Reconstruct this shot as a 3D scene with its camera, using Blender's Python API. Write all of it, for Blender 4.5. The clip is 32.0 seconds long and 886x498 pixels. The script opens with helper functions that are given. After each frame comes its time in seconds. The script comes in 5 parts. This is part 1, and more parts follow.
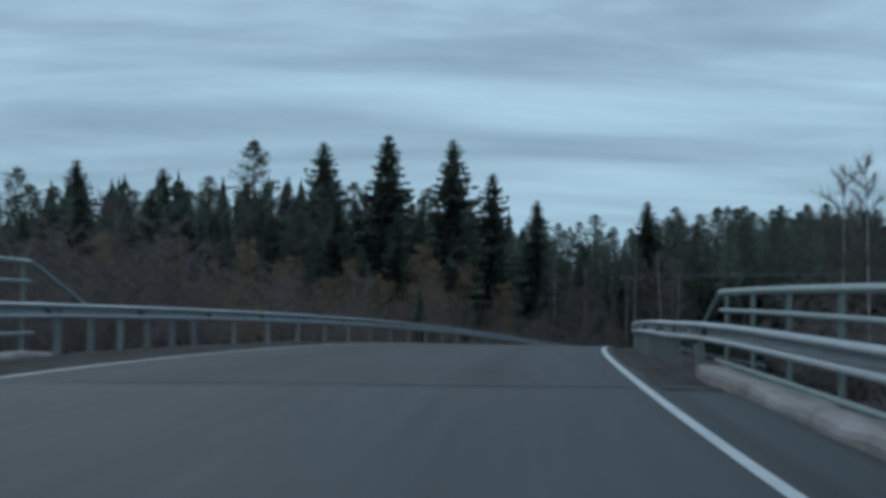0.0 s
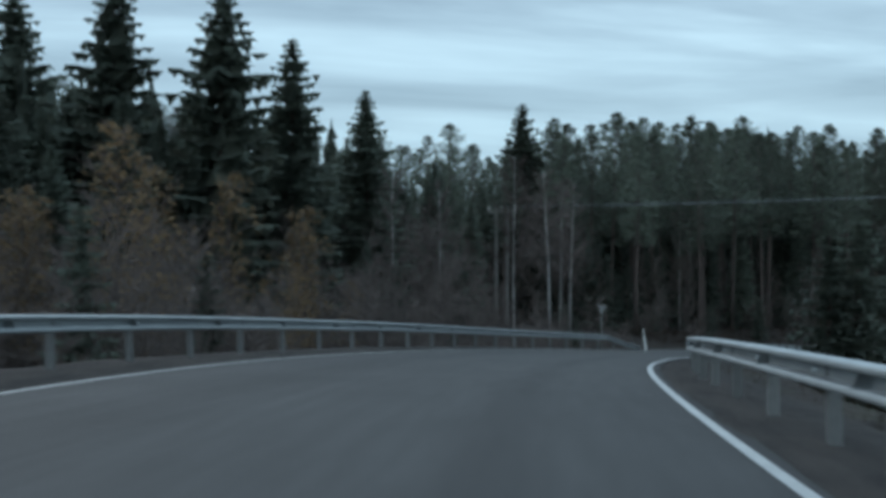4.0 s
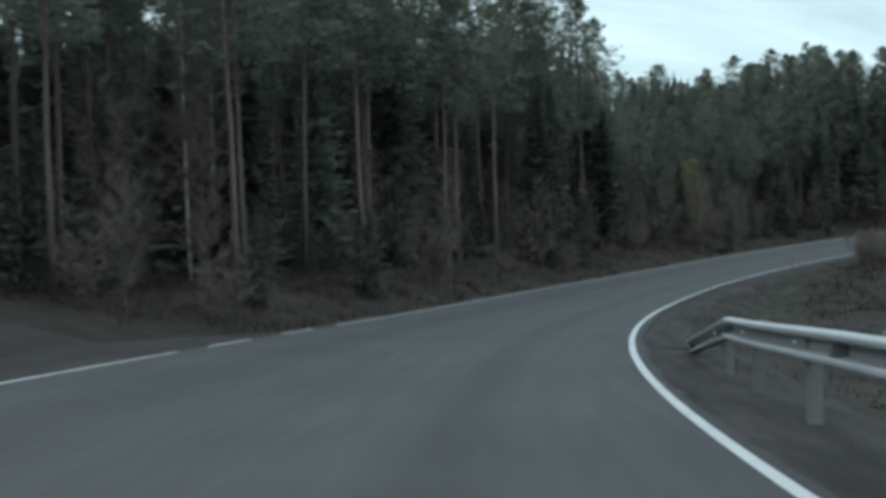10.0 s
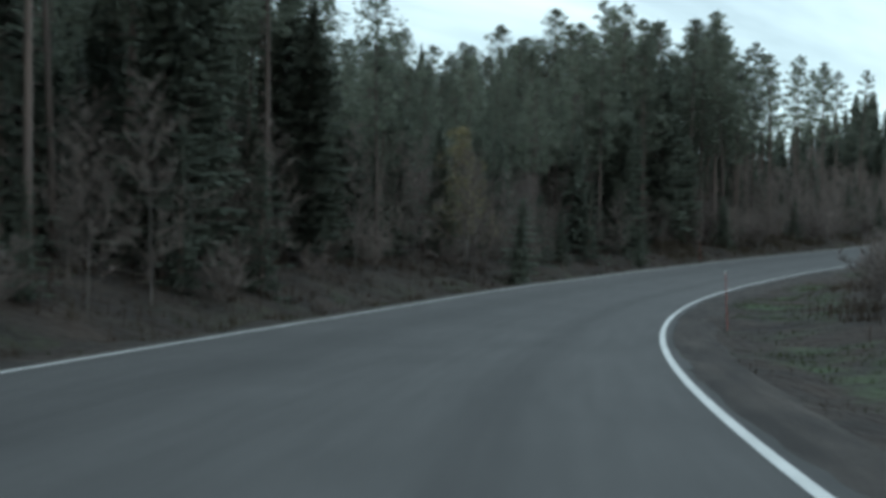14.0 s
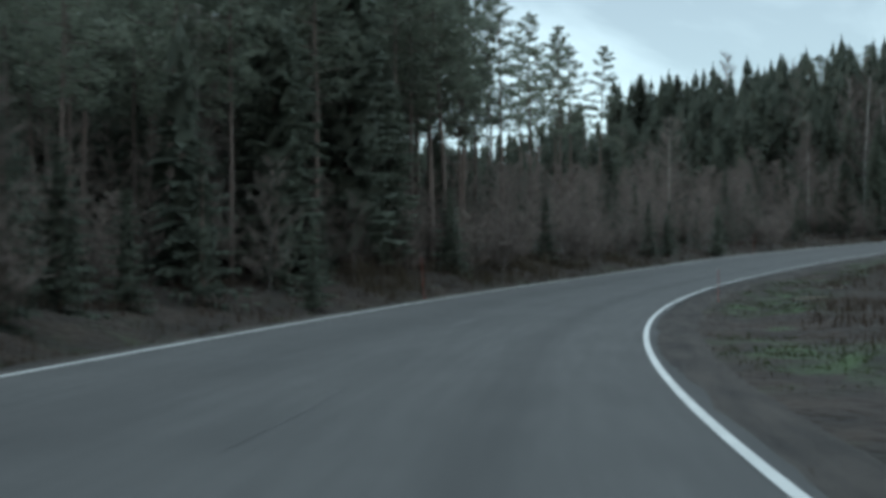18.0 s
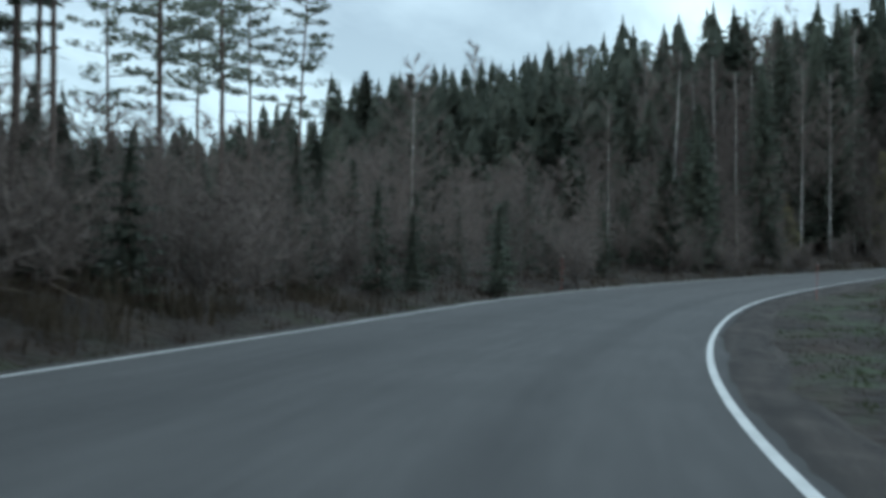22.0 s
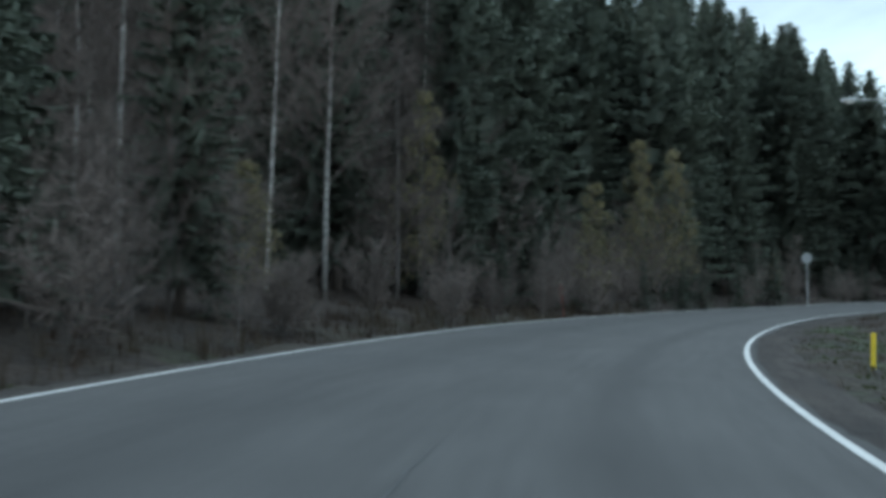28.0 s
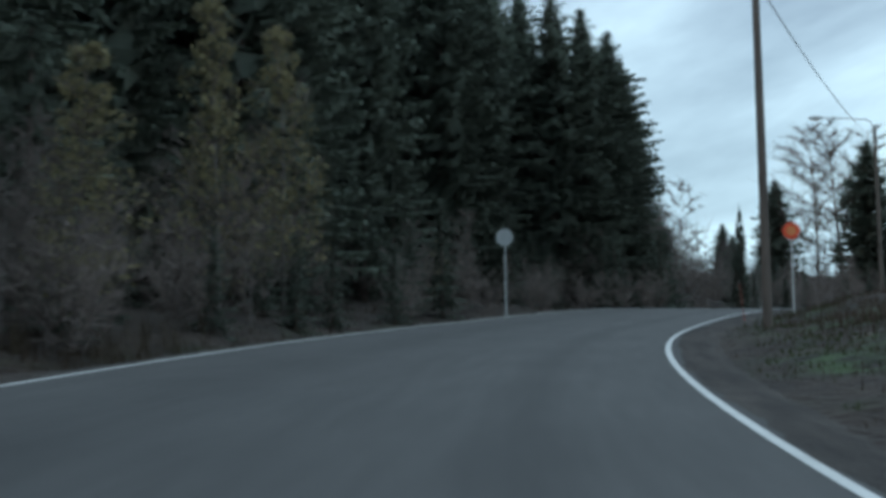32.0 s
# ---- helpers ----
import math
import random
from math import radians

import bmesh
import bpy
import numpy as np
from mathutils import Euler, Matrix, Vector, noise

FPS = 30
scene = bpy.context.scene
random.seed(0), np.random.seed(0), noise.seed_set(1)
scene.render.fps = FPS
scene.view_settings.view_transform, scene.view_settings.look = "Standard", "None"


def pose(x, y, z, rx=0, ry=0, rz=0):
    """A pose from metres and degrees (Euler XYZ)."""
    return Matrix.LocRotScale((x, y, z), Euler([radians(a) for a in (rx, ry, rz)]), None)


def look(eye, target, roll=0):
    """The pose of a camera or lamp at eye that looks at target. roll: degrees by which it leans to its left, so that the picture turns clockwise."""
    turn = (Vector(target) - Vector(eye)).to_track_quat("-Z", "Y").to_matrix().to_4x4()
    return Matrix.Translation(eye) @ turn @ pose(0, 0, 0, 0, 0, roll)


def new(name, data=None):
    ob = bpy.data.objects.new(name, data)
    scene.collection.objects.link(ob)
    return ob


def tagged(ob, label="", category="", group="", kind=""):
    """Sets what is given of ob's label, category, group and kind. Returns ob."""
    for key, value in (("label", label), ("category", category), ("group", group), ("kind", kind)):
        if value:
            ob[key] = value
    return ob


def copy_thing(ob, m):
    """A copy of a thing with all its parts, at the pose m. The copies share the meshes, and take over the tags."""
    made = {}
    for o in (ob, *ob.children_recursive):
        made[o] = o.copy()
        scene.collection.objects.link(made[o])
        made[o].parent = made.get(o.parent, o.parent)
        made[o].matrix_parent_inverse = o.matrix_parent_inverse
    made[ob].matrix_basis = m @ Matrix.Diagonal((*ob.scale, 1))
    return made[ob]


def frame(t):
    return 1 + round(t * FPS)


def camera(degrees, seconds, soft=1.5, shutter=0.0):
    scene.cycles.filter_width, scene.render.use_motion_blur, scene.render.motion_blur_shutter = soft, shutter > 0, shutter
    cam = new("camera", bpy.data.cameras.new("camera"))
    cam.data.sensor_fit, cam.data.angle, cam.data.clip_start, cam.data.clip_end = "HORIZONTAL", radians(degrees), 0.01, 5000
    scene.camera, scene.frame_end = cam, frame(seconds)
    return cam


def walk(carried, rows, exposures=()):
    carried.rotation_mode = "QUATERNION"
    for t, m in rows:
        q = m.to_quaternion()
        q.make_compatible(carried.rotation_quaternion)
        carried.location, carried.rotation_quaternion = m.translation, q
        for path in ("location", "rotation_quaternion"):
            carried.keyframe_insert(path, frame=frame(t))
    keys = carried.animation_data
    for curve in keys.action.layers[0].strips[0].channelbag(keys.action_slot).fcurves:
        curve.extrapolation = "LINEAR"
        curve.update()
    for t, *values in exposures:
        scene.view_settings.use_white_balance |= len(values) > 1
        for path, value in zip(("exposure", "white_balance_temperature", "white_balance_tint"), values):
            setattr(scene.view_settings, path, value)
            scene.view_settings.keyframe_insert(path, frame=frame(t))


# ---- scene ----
cam = camera(39.92, 32.0, soft=4.1, shutter=0.5)
PATH = [
    (0.0, pose(-0.000, -0.000, 0.000, 91.68, -0.49, -0.00)),
    (0.5, pose(0.243, 4.964, -0.023, 91.61, -0.51, -1.02)),
    (1.0, pose(0.563, 9.930, -0.070, 91.35, -0.34, -2.03)),
    (1.5, pose(0.956, 14.906, -0.141, 90.92, -0.46, -2.84)),
    (2.0, pose(1.419, 19.907, -0.239, 89.95, -0.63, -3.10)),
    (2.5, pose(1.958, 24.920, -0.361, 90.78, -0.09, -4.47)),
    (3.0, pose(2.580, 29.951, -0.512, 90.42, 0.10, -5.38)),
    (3.5, pose(3.287, 34.983, -0.695, 89.81, 0.09, -6.26)),
    (4.0, pose(4.081, 40.001, -0.914, 89.28, -0.01, -7.27)),
    (4.5, pose(4.972, 44.987, -1.171, 88.79, -0.09, -8.46)),
    (5.0, pose(5.967, 49.925, -1.465, 88.23, -0.06, -9.91)),
    (5.5, pose(7.079, 54.804, -1.797, 87.84, 0.00, -11.33)),
    (6.0, pose(8.333, 59.658, -2.166, 87.43, 0.85, -13.06)),
    (6.5, pose(9.743, 64.470, -2.568, 86.94, 1.81, -15.02)),
    (7.0, pose(11.320, 69.219, -2.996, 86.67, 1.30, -17.14)),
    (7.5, pose(13.067, 73.917, -3.445, 86.91, 0.66, -19.05)),
    (8.0, pose(14.972, 78.552, -3.889, 86.94, -0.15, -21.00)),
    (8.5, pose(16.982, 83.033, -4.330, 86.38, -0.58, -22.73)),
    (9.0, pose(19.109, 87.396, -4.803, 86.52, 0.84, -24.70)),
    (9.5, pose(21.332, 91.613, -5.292, 86.80, 0.59, -26.50)),
    (10.0, pose(23.711, 95.785, -5.713, 86.92, 1.46, -28.62)),
    (10.5, pose(26.244, 99.910, -6.121, 86.83, 0.94, -30.38)),
    (11.0, pose(28.931, 103.998, -6.547, 86.69, 1.27, -32.12)),
    (11.5, pose(31.760, 108.040, -6.963, 86.79, 1.49, -33.76)),
    (12.0, pose(34.721, 112.031, -7.363, 87.31, 1.12, -35.26)),
    (12.5, pose(37.791, 115.947, -7.700, 87.31, 1.21, -36.76)),
    (13.0, pose(40.993, 119.815, -8.016, 88.01, -0.36, -38.26)),
    (13.5, pose(44.287, 123.584, -8.348, 88.13, -1.11, -39.68)),
    (14.0, pose(47.682, 127.256, -8.652, 88.52, -1.05, -41.30)),
    (14.5, pose(51.180, 130.827, -8.927, 88.89, -0.67, -43.02)),
    (15.0, pose(54.786, 134.288, -9.176, 89.16, -0.30, -44.82)),
    (15.5, pose(58.505, 137.635, -9.402, 89.37, -0.13, -46.68)),
    (16.0, pose(62.336, 140.862, -9.600, 89.75, -0.38, -48.66)),
    (16.5, pose(66.300, 143.983, -9.779, 90.05, -0.36, -50.42)),
    (17.0, pose(70.417, 147.010, -9.939, 90.04, 0.62, -52.26)),
    (17.5, pose(74.695, 149.942, -10.058, 90.29, 0.92, -54.30)),
    (18.0, pose(79.137, 152.770, -10.158, 90.70, 0.42, -56.12)),
    (18.5, pose(83.733, 155.487, -10.239, 91.04, 0.26, -58.06)),
    (19.0, pose(88.460, 158.077, -10.297, 91.43, 0.47, -59.96)),
    (19.5, pose(93.287, 160.526, -10.335, 91.60, 0.79, -61.81)),
    (20.0, pose(98.190, 162.832, -10.350, 91.75, 0.73, -63.59)),
    (20.5, pose(103.170, 165.006, -10.394, 91.85, 0.55, -65.02)),
    (21.0, pose(108.144, 167.031, -10.412, 92.04, 1.14, -66.44)),
    (21.5, pose(113.099, 168.913, -10.350, 92.27, 0.48, -67.73)),
    (22.0, pose(118.082, 170.665, -10.260, 92.77, -0.20, -69.12)),
    (22.5, pose(123.181, 172.303, -10.139, 93.23, -0.89, -70.69)),
    (23.0, pose(128.221, 173.757, -9.994, 93.60, -1.01, -72.37)),
    (23.5, pose(133.180, 175.006, -9.830, 93.98, -1.17, -74.25)),
    (24.0, pose(138.116, 176.043, -9.651, 94.18, -0.81, -76.93)),
    (24.5, pose(143.025, 176.847, -9.481, 94.37, -0.71, -79.56)),
    (25.0, pose(147.923, 177.417, -9.303, 94.60, -0.52, -82.39)),
    (25.5, pose(152.778, 177.763, -9.099, 94.68, 0.01, -84.92)),
    (26.0, pose(157.567, 177.906, -8.889, 94.54, 0.04, -87.20)),
    (26.5, pose(162.298, 177.865, -8.676, 94.51, -0.23, -89.31)),
    (27.0, pose(166.974, 177.654, -8.458, 94.57, -0.61, -91.31)),
    (27.5, pose(171.595, 177.278, -8.232, 94.66, -0.91, -93.31)),
    (28.0, pose(176.155, 176.736, -8.002, 94.70, -0.65, -95.64)),
    (28.5, pose(180.618, 176.030, -7.785, 94.78, -1.20, -97.86)),
    (29.0, pose(184.989, 175.155, -7.566, 95.07, -1.33, -100.36)),
    (29.5, pose(189.244, 174.114, -7.367, 95.21, -1.36, -102.71)),
    (30.0, pose(193.558, 172.862, -7.162, 95.17, 0.45, -105.20)),
    (30.5, pose(197.659, 171.489, -6.959, 94.93, 0.57, -107.45)),
    (31.0, pose(201.637, 169.989, -6.769, 94.75, 0.09, -109.47)),
    (31.5, pose(205.588, 168.339, -6.570, 94.78, 0.15, -111.38)),
    (32.0, pose(209.555, 166.520, -6.379, 95.00, 0.86, -113.29)),
]
walk(cam, PATH, [(0.0, -0.35, 5900, 10), (1.0, -0.3, 5950, 10), (2.0, -0.17, 6000, 10), (2.5, -0.12, 6050, 10), (4.5, 0.14, 6300, 10), (6.0, 0.34, 6550, 10), (8.0, 0.56, 6900, 10), (13.0, 0.72, 7000, 10), (20.0, 0.72, 6850, 10), (25.0, 0.72, 6600, 10), (28.5, 0.82, 6600, 10), (30.0, 0.66, 6550, 10), (32.0, 0.36, 6400, 10)])

# ---- light: overcast autumn dusk sky ----
world = bpy.data.worlds.new("overcast_sky")
scene.world = world
world.use_nodes = True
wn, wl = world.node_tree.nodes, world.node_tree.links
wn.clear()
w_out = wn.new("ShaderNodeOutputWorld")
w_bg = wn.new("ShaderNodeBackground")
w_sky = wn.new("ShaderNodeTexSky")
w_sky.sky_type = "NISHITA"
w_sky.sun_disc = False
w_sky.sun_elevation, w_sky.sun_rotation = radians(24), radians(200)
w_sky.air_density, w_sky.dust_density = 1.2, 2.5
w_skyd = wn.new("ShaderNodeMix")
w_skyd.data_type, w_skyd.blend_type = "RGBA", "MULTIPLY"
w_skyd.inputs["Factor"].default_value = 1.0
w_skyd.inputs["B"].default_value = (0.08, 0.08, 0.08, 1)
wl.new(w_sky.outputs[0], w_skyd.inputs["A"])
w_co = wn.new("ShaderNodeTexCoord")
w_sep = wn.new("ShaderNodeSeparateXYZ")
wl.new(w_co.outputs["Generated"], w_sep.inputs[0])
w_add = wn.new("ShaderNodeMath")
w_add.operation = "ADD"
w_add.inputs[1].default_value = 0.16
wl.new(w_sep.outputs["Z"], w_add.inputs[0])
w_max = wn.new("ShaderNodeMath")
w_max.operation = "MAXIMUM"
w_max.inputs[1].default_value = 0.05
wl.new(w_add.outputs[0], w_max.inputs[0])
w_comb = wn.new("ShaderNodeCombineXYZ")
for k in "XY":
    d = wn.new("ShaderNodeMath")
    d.operation = "DIVIDE"
    wl.new(w_sep.outputs[k], d.inputs[0])
    wl.new(w_max.outputs[0], d.inputs[1])
    wl.new(d.outputs[0], w_comb.inputs[k])
w_map = wn.new("ShaderNodeMapping")
w_map.inputs["Rotation"].default_value = (0, 0, radians(12))
w_map.inputs["Scale"].default_value = (0.45, 1.15, 1)
wl.new(w_comb.outputs[0], w_map.inputs["Vector"])
w_noise = wn.new("ShaderNodeTexNoise")
w_noise.inputs["Scale"].default_value = 1.1
w_noise.inputs["Detail"].default_value = 8
w_noise.inputs["Roughness"].default_value = 0.57
w_noise.inputs["Distortion"].default_value = 0.35
wl.new(w_map.outputs[0], w_noise.inputs["Vector"])
w_ramp = wn.new("ShaderNodeValToRGB")
e = w_ramp.color_ramp.elements
e[0].position, e[0].color = 0.36, (0.22, 0.31, 0.41, 1)
e[1].position, e[1].color = 0.64, (0.63, 0.86, 0.99, 1)
mid = w_ramp.color_ramp.elements.new(0.5)
mid.color = (0.4, 0.55, 0.67, 1)
wl.new(w_noise.outputs[0], w_ramp.inputs[0])
# brighter, clearer band towards the horizon
w_hor = wn.new("ShaderNodeMapRange")
w_hor.inputs["From Min"].default_value, w_hor.inputs["From Max"].default_value = 0.0, 0.32
w_hor.inputs["To Min"].default_value, w_hor.inputs["To Max"].default_value = 0.55, 0.0
wl.new(w_sep.outputs["Z"], w_hor.inputs["Value"])
w_mixh = wn.new("ShaderNodeMix")
w_mixh.data_type = "RGBA"
w_mixh.inputs["B"].default_value = (0.56, 0.83, 0.93, 1)
wl.new(w_hor.outputs[0], w_mixh.inputs["Factor"])
wl.new(w_ramp.outputs[0], w_mixh.inputs["A"])
w_mix = wn.new("ShaderNodeMix")
w_mix.data_type = "RGBA"
w_mix.inputs["Factor"].default_value = 0.9
wl.new(w_skyd.outputs["Result"], w_mix.inputs["A"])
wl.new(w_mixh.outputs["Result"], w_mix.inputs["B"])
# an overcast sky is brightest overhead
w_zen = wn.new("ShaderNodeMapRange")
w_zen.inputs["From Min"].default_value, w_zen.inputs["From Max"].default_value = 0.3, 1.0
w_zen.inputs["To Min"].default_value, w_zen.inputs["To Max"].default_value = 1.0, 2.4
wl.new(w_sep.outputs["Z"], w_zen.inputs["Value"])
wl.new(w_mix.outputs["Result"], w_bg.inputs["Color"])
wl.new(w_zen.outputs[0], w_bg.inputs["Strength"])
wl.new(w_bg.outputs[0], w_out.inputs["Surface"])

sun_data = bpy.data.lights.new("sun", "SUN")
sun_data.energy, sun_data.angle, sun_data.color = 0.5, radians(25), (1.0, 0.95, 0.88)
sun = new("sun", sun_data)
sun.matrix_basis = look((0, 0, 200), (60, -150, 200 - 72))

# ---- materials ----
MAT = {}


def material(name, base, dark, scale=3.0, rough=0.8, metal=0.0, bump=0.3, fine=40.0, vary=0.0, streak=None, amount=0.6, spec=0.3, through_light=0.0, relief=0.02):
    """A surface of two colours mixed by coarse and fine noise, with relief; vary: change from object to object."""
    m = bpy.data.materials.new(name)
    m.use_nodes = True
    nt, ln = m.node_tree.nodes, m.node_tree.links
    bs = nt["Principled BSDF"]
    co = nt.new("ShaderNodeTexCoord")
    vec = co.outputs["Object"]
    if streak:
        mp = nt.new("ShaderNodeMapping")
        mp.inputs["Scale"].default_value = streak
        ln.new(vec, mp.inputs["Vector"])
        vec = mp.outputs[0]
    n1, n2 = nt.new("ShaderNodeTexNoise"), nt.new("ShaderNodeTexNoise")
    n1.inputs["Scale"].default_value, n1.inputs["Detail"].default_value = scale, 4
    n2.inputs["Scale"].default_value, n2.inputs["Detail"].default_value = fine, 3
    ln.new(vec, n1.inputs["Vector"]), ln.new(vec, n2.inputs["Vector"])
    mul = nt.new("ShaderNodeMath")
    mul.operation = "MULTIPLY_ADD"
    mul.inputs[1].default_value, mul.inputs[2].default_value = 0.5, -0.25
    ln.new(n2.outputs[0], mul.inputs[0])
    sm = nt.new("ShaderNodeMath")
    sm.operation = "ADD"
    ln.new(n1.outputs[0], sm.inputs[0]), ln.new(mul.outputs[0], sm.inputs[1])
    rp = nt.new("ShaderNodeValToRGB")
    rp.color_ramp.elements[0].position, rp.color_ramp.elements[0].color = 0.5 - amount / 2, (*dark, 1)
    rp.color_ramp.elements[1].position, rp.color_ramp.elements[1].color = 0.5 + amount / 2, (*base, 1)
    ln.new(sm.outputs[0], rp.inputs[0])
    col = rp.outputs[0]
    if vary:
        inf = nt.new("ShaderNodeObjectInfo")
        mr = nt.new("ShaderNodeMapRange")
        mr.inputs["To Min"].default_value, mr.inputs["To Max"].default_value = 1 - vary, 1 + vary
        ln.new(inf.outputs["Random"], mr.inputs["Value"])
        hs = nt.new("ShaderNodeHueSaturation")
        ln.new(mr.outputs[0], hs.inputs["Value"]), ln.new(col, hs.inputs["Color"])
        col = hs.outputs[0]
    ln.new(col, bs.inputs["Base Color"])
    bs.inputs["Roughness"].default_value, bs.inputs["Metallic"].default_value = rough, metal
    bs.inputs["Specular IOR Level"].default_value = spec
    if bump:
        bp = nt.new("ShaderNodeBump")
        bp.inputs["Strength"].default_value, bp.inputs["Distance"].default_value = bump, relief
        ln.new(n2.outputs[0], bp.inputs["Height"]), ln.new(bp.outputs[0], bs.inputs["Normal"])
    if through_light:
        tl = nt.new("ShaderNodeBsdfTranslucent")
        ln.new(col, tl.inputs["Color"])
        mx = nt.new("ShaderNodeMixShader")
        mx.inputs[0].default_value = through_light
        ln.new(bs.outputs[0], mx.inputs[1]), ln.new(tl.outputs[0], mx.inputs[2])
        ln.new(mx.outputs[0], nt["Material Output"].inputs["Surface"])
    MAT[name] = m
    return m


material("asphalt", (0.053, 0.0515, 0.0505), (0.041, 0.04, 0.0393), 0.35, 0.85, 0, 0.25, 60, amount=0.5)
material("bridge_asphalt", (0.046, 0.0482, 0.0472), (0.038, 0.04, 0.0392), 0.3, 0.8, 0, 0.2, 60, amount=0.5)
material("gravel", (0.044, 0.036, 0.031), (0.0185, 0.0155, 0.0135), 1.2, 0.95, 0, 0.8, 25, relief=0.05)
material("soil", (0.031, 0.021, 0.0155), (0.0095, 0.0068, 0.0052), 0.7, 0.95, 0, 1.0, 4.0, amount=0.42, relief=0.16)
material("line", (0.46, 0.46, 0.445), (0.32, 0.32, 0.31), 2.0, 0.6, 0, 0.1, 40, amount=0.7)
material("galvanised", (0.36, 0.385, 0.385), (0.26, 0.28, 0.285), 2.0, 0.5, 0.35, 0.05, 30, spec=0.5)
material("post", (0.21, 0.212, 0.203), (0.13, 0.132, 0.127), 2.5, 0.75, 0.0, 0.15, 30, vary=0.15)
material("painted_steel", (0.22, 0.27, 0.255), (0.16, 0.2, 0.19), 2.0, 0.5, 0.2, 0.1, 30)
material("concrete", (0.33, 0.285, 0.26), (0.13, 0.113, 0.104), 1.5, 0.9, 0, 0.7, 12)
material("spruce_needles", (0.148, 0.17, 0.136), (0.092, 0.108, 0.089), 0.6, 0.8, 0, 0, 6, vary=0.35, spec=0.15, through_light=0.5)
material("pine_needles", (0.156, 0.174, 0.135), (0.098, 0.112, 0.09), 0.8, 0.8, 0, 0, 6, vary=0.3, spec=0.15, through_light=0.5)
material("spruce_bark", (0.17, 0.135, 0.115), (0.08, 0.068, 0.06), 3, 0.95, 0, 0.6, 15, streak=(1, 1, 0.25))
material("pine_bark", (0.145, 0.108, 0.094), (0.075, 0.062, 0.057), 2, 0.95, 0, 0.6, 12, streak=(1, 1, 0.25), vary=0.25)
material("birch_bark", (0.44, 0.425, 0.405), (0.14, 0.132, 0.125), 2.5, 0.8, 0, 0.3, 9, streak=(1, 1, 1.6), amount=0.35, vary=0.2)
material("twigs", (0.172, 0.142, 0.128), (0.1, 0.084, 0.077), 1.0, 0.95, 0, 0, 8, vary=0.25, spec=0.1, through_light=0.35)
material("grey_twigs", (0.17, 0.152, 0.142), (0.1, 0.09, 0.085), 1.0, 0.95, 0, 0, 8, vary=0.25, spec=0.1)
material("larch_needles", (0.26, 0.178, 0.1), (0.155, 0.108, 0.063), 1.0, 0.85, 0, 0, 8, vary=0.2, spec=0.1, through_light=0.35)
material("yellow_leaves", (0.25, 0.215, 0.115), (0.135, 0.122, 0.075), 0.7, 0.8, 0, 0, 8, vary=0.15, spec=0.1, through_light=0.35)
material("dry_grass", (0.07, 0.055, 0.038), (0.036, 0.029, 0.021), 0.5, 0.9, 0, 0, 6, vary=0.2, spec=0.1, through_light=0.35)
material("green_grass", (0.05, 0.064, 0.029), (0.03, 0.039, 0.018), 0.4, 0.9, 0, 0, 6, spec=0.1, through_light=0.35)
material("heather", (0.075, 0.053, 0.041), (0.034, 0.027, 0.022), 0.6, 0.95, 0, 0, 6, spec=0.1, through_light=0.35)
material("white_plastic", (0.75, 0.75, 0.73), (0.6, 0.6, 0.58), 4, 0.5, 0, 0.05, 30)
material("black_plastic", (0.03, 0.03, 0.03), (0.018, 0.018, 0.018), 4, 0.6, 0, 0.05, 30)
material("sign_back", (0.34, 0.36, 0.36), (0.26, 0.28, 0.28), 3, 0.5, 0.3, 0.05, 20)
material("sign_red", (0.62, 0.075, 0.03), (0.5, 0.06, 0.025), 4, 0.5, 0, 0.02, 20)
material("sign_yellow", (0.5, 0.17, 0.06), (0.42, 0.14, 0.05), 4, 0.5, 0, 0.02, 20)
material("pole_wood", (0.12, 0.1, 0.085), (0.055, 0.047, 0.042), 2, 0.9, 0, 0.4, 14, streak=(1, 1, 0.2))
material("grey_wood", (0.21, 0.2, 0.185), (0.12, 0.115, 0.107), 2, 0.9, 0, 0.4, 14, streak=(1, 1, 0.2))
material("porcelain", (0.6, 0.58, 0.54), (0.45, 0.43, 0.4), 4, 0.3, 0, 0, 20)
material("wire", (0.22, 0.23, 0.24), (0.17, 0.18, 0.19), 2, 0.5, 0.6, 0, 20)
material("lamp_grey", (0.42, 0.44, 0.44), (0.33, 0.35, 0.35), 3, 0.5, 0.4, 0, 20)
material("stick_red", (0.3, 0.06, 0.045), (0.22, 0.05, 0.04), 3, 0.6, 0, 0, 20)
material("stick_yellow", (0.62, 0.47, 0.03), (0.5, 0.38, 0.03), 3, 0.6, 0, 0, 20)
material("stone", (0.095, 0.09, 0.084), (0.05, 0.048, 0.045), 1.5, 0.9, 0, 0.6, 8, vary=0.25)
material("dead_wood", (0.22, 0.19, 0.16), (0.12, 0.1, 0.085), 3, 0.9, 0, 0.3, 20)
material("tar", (0.05, 0.05, 0.05), (0.03, 0.03, 0.03), 3, 0.7, 0, 0.1, 40)


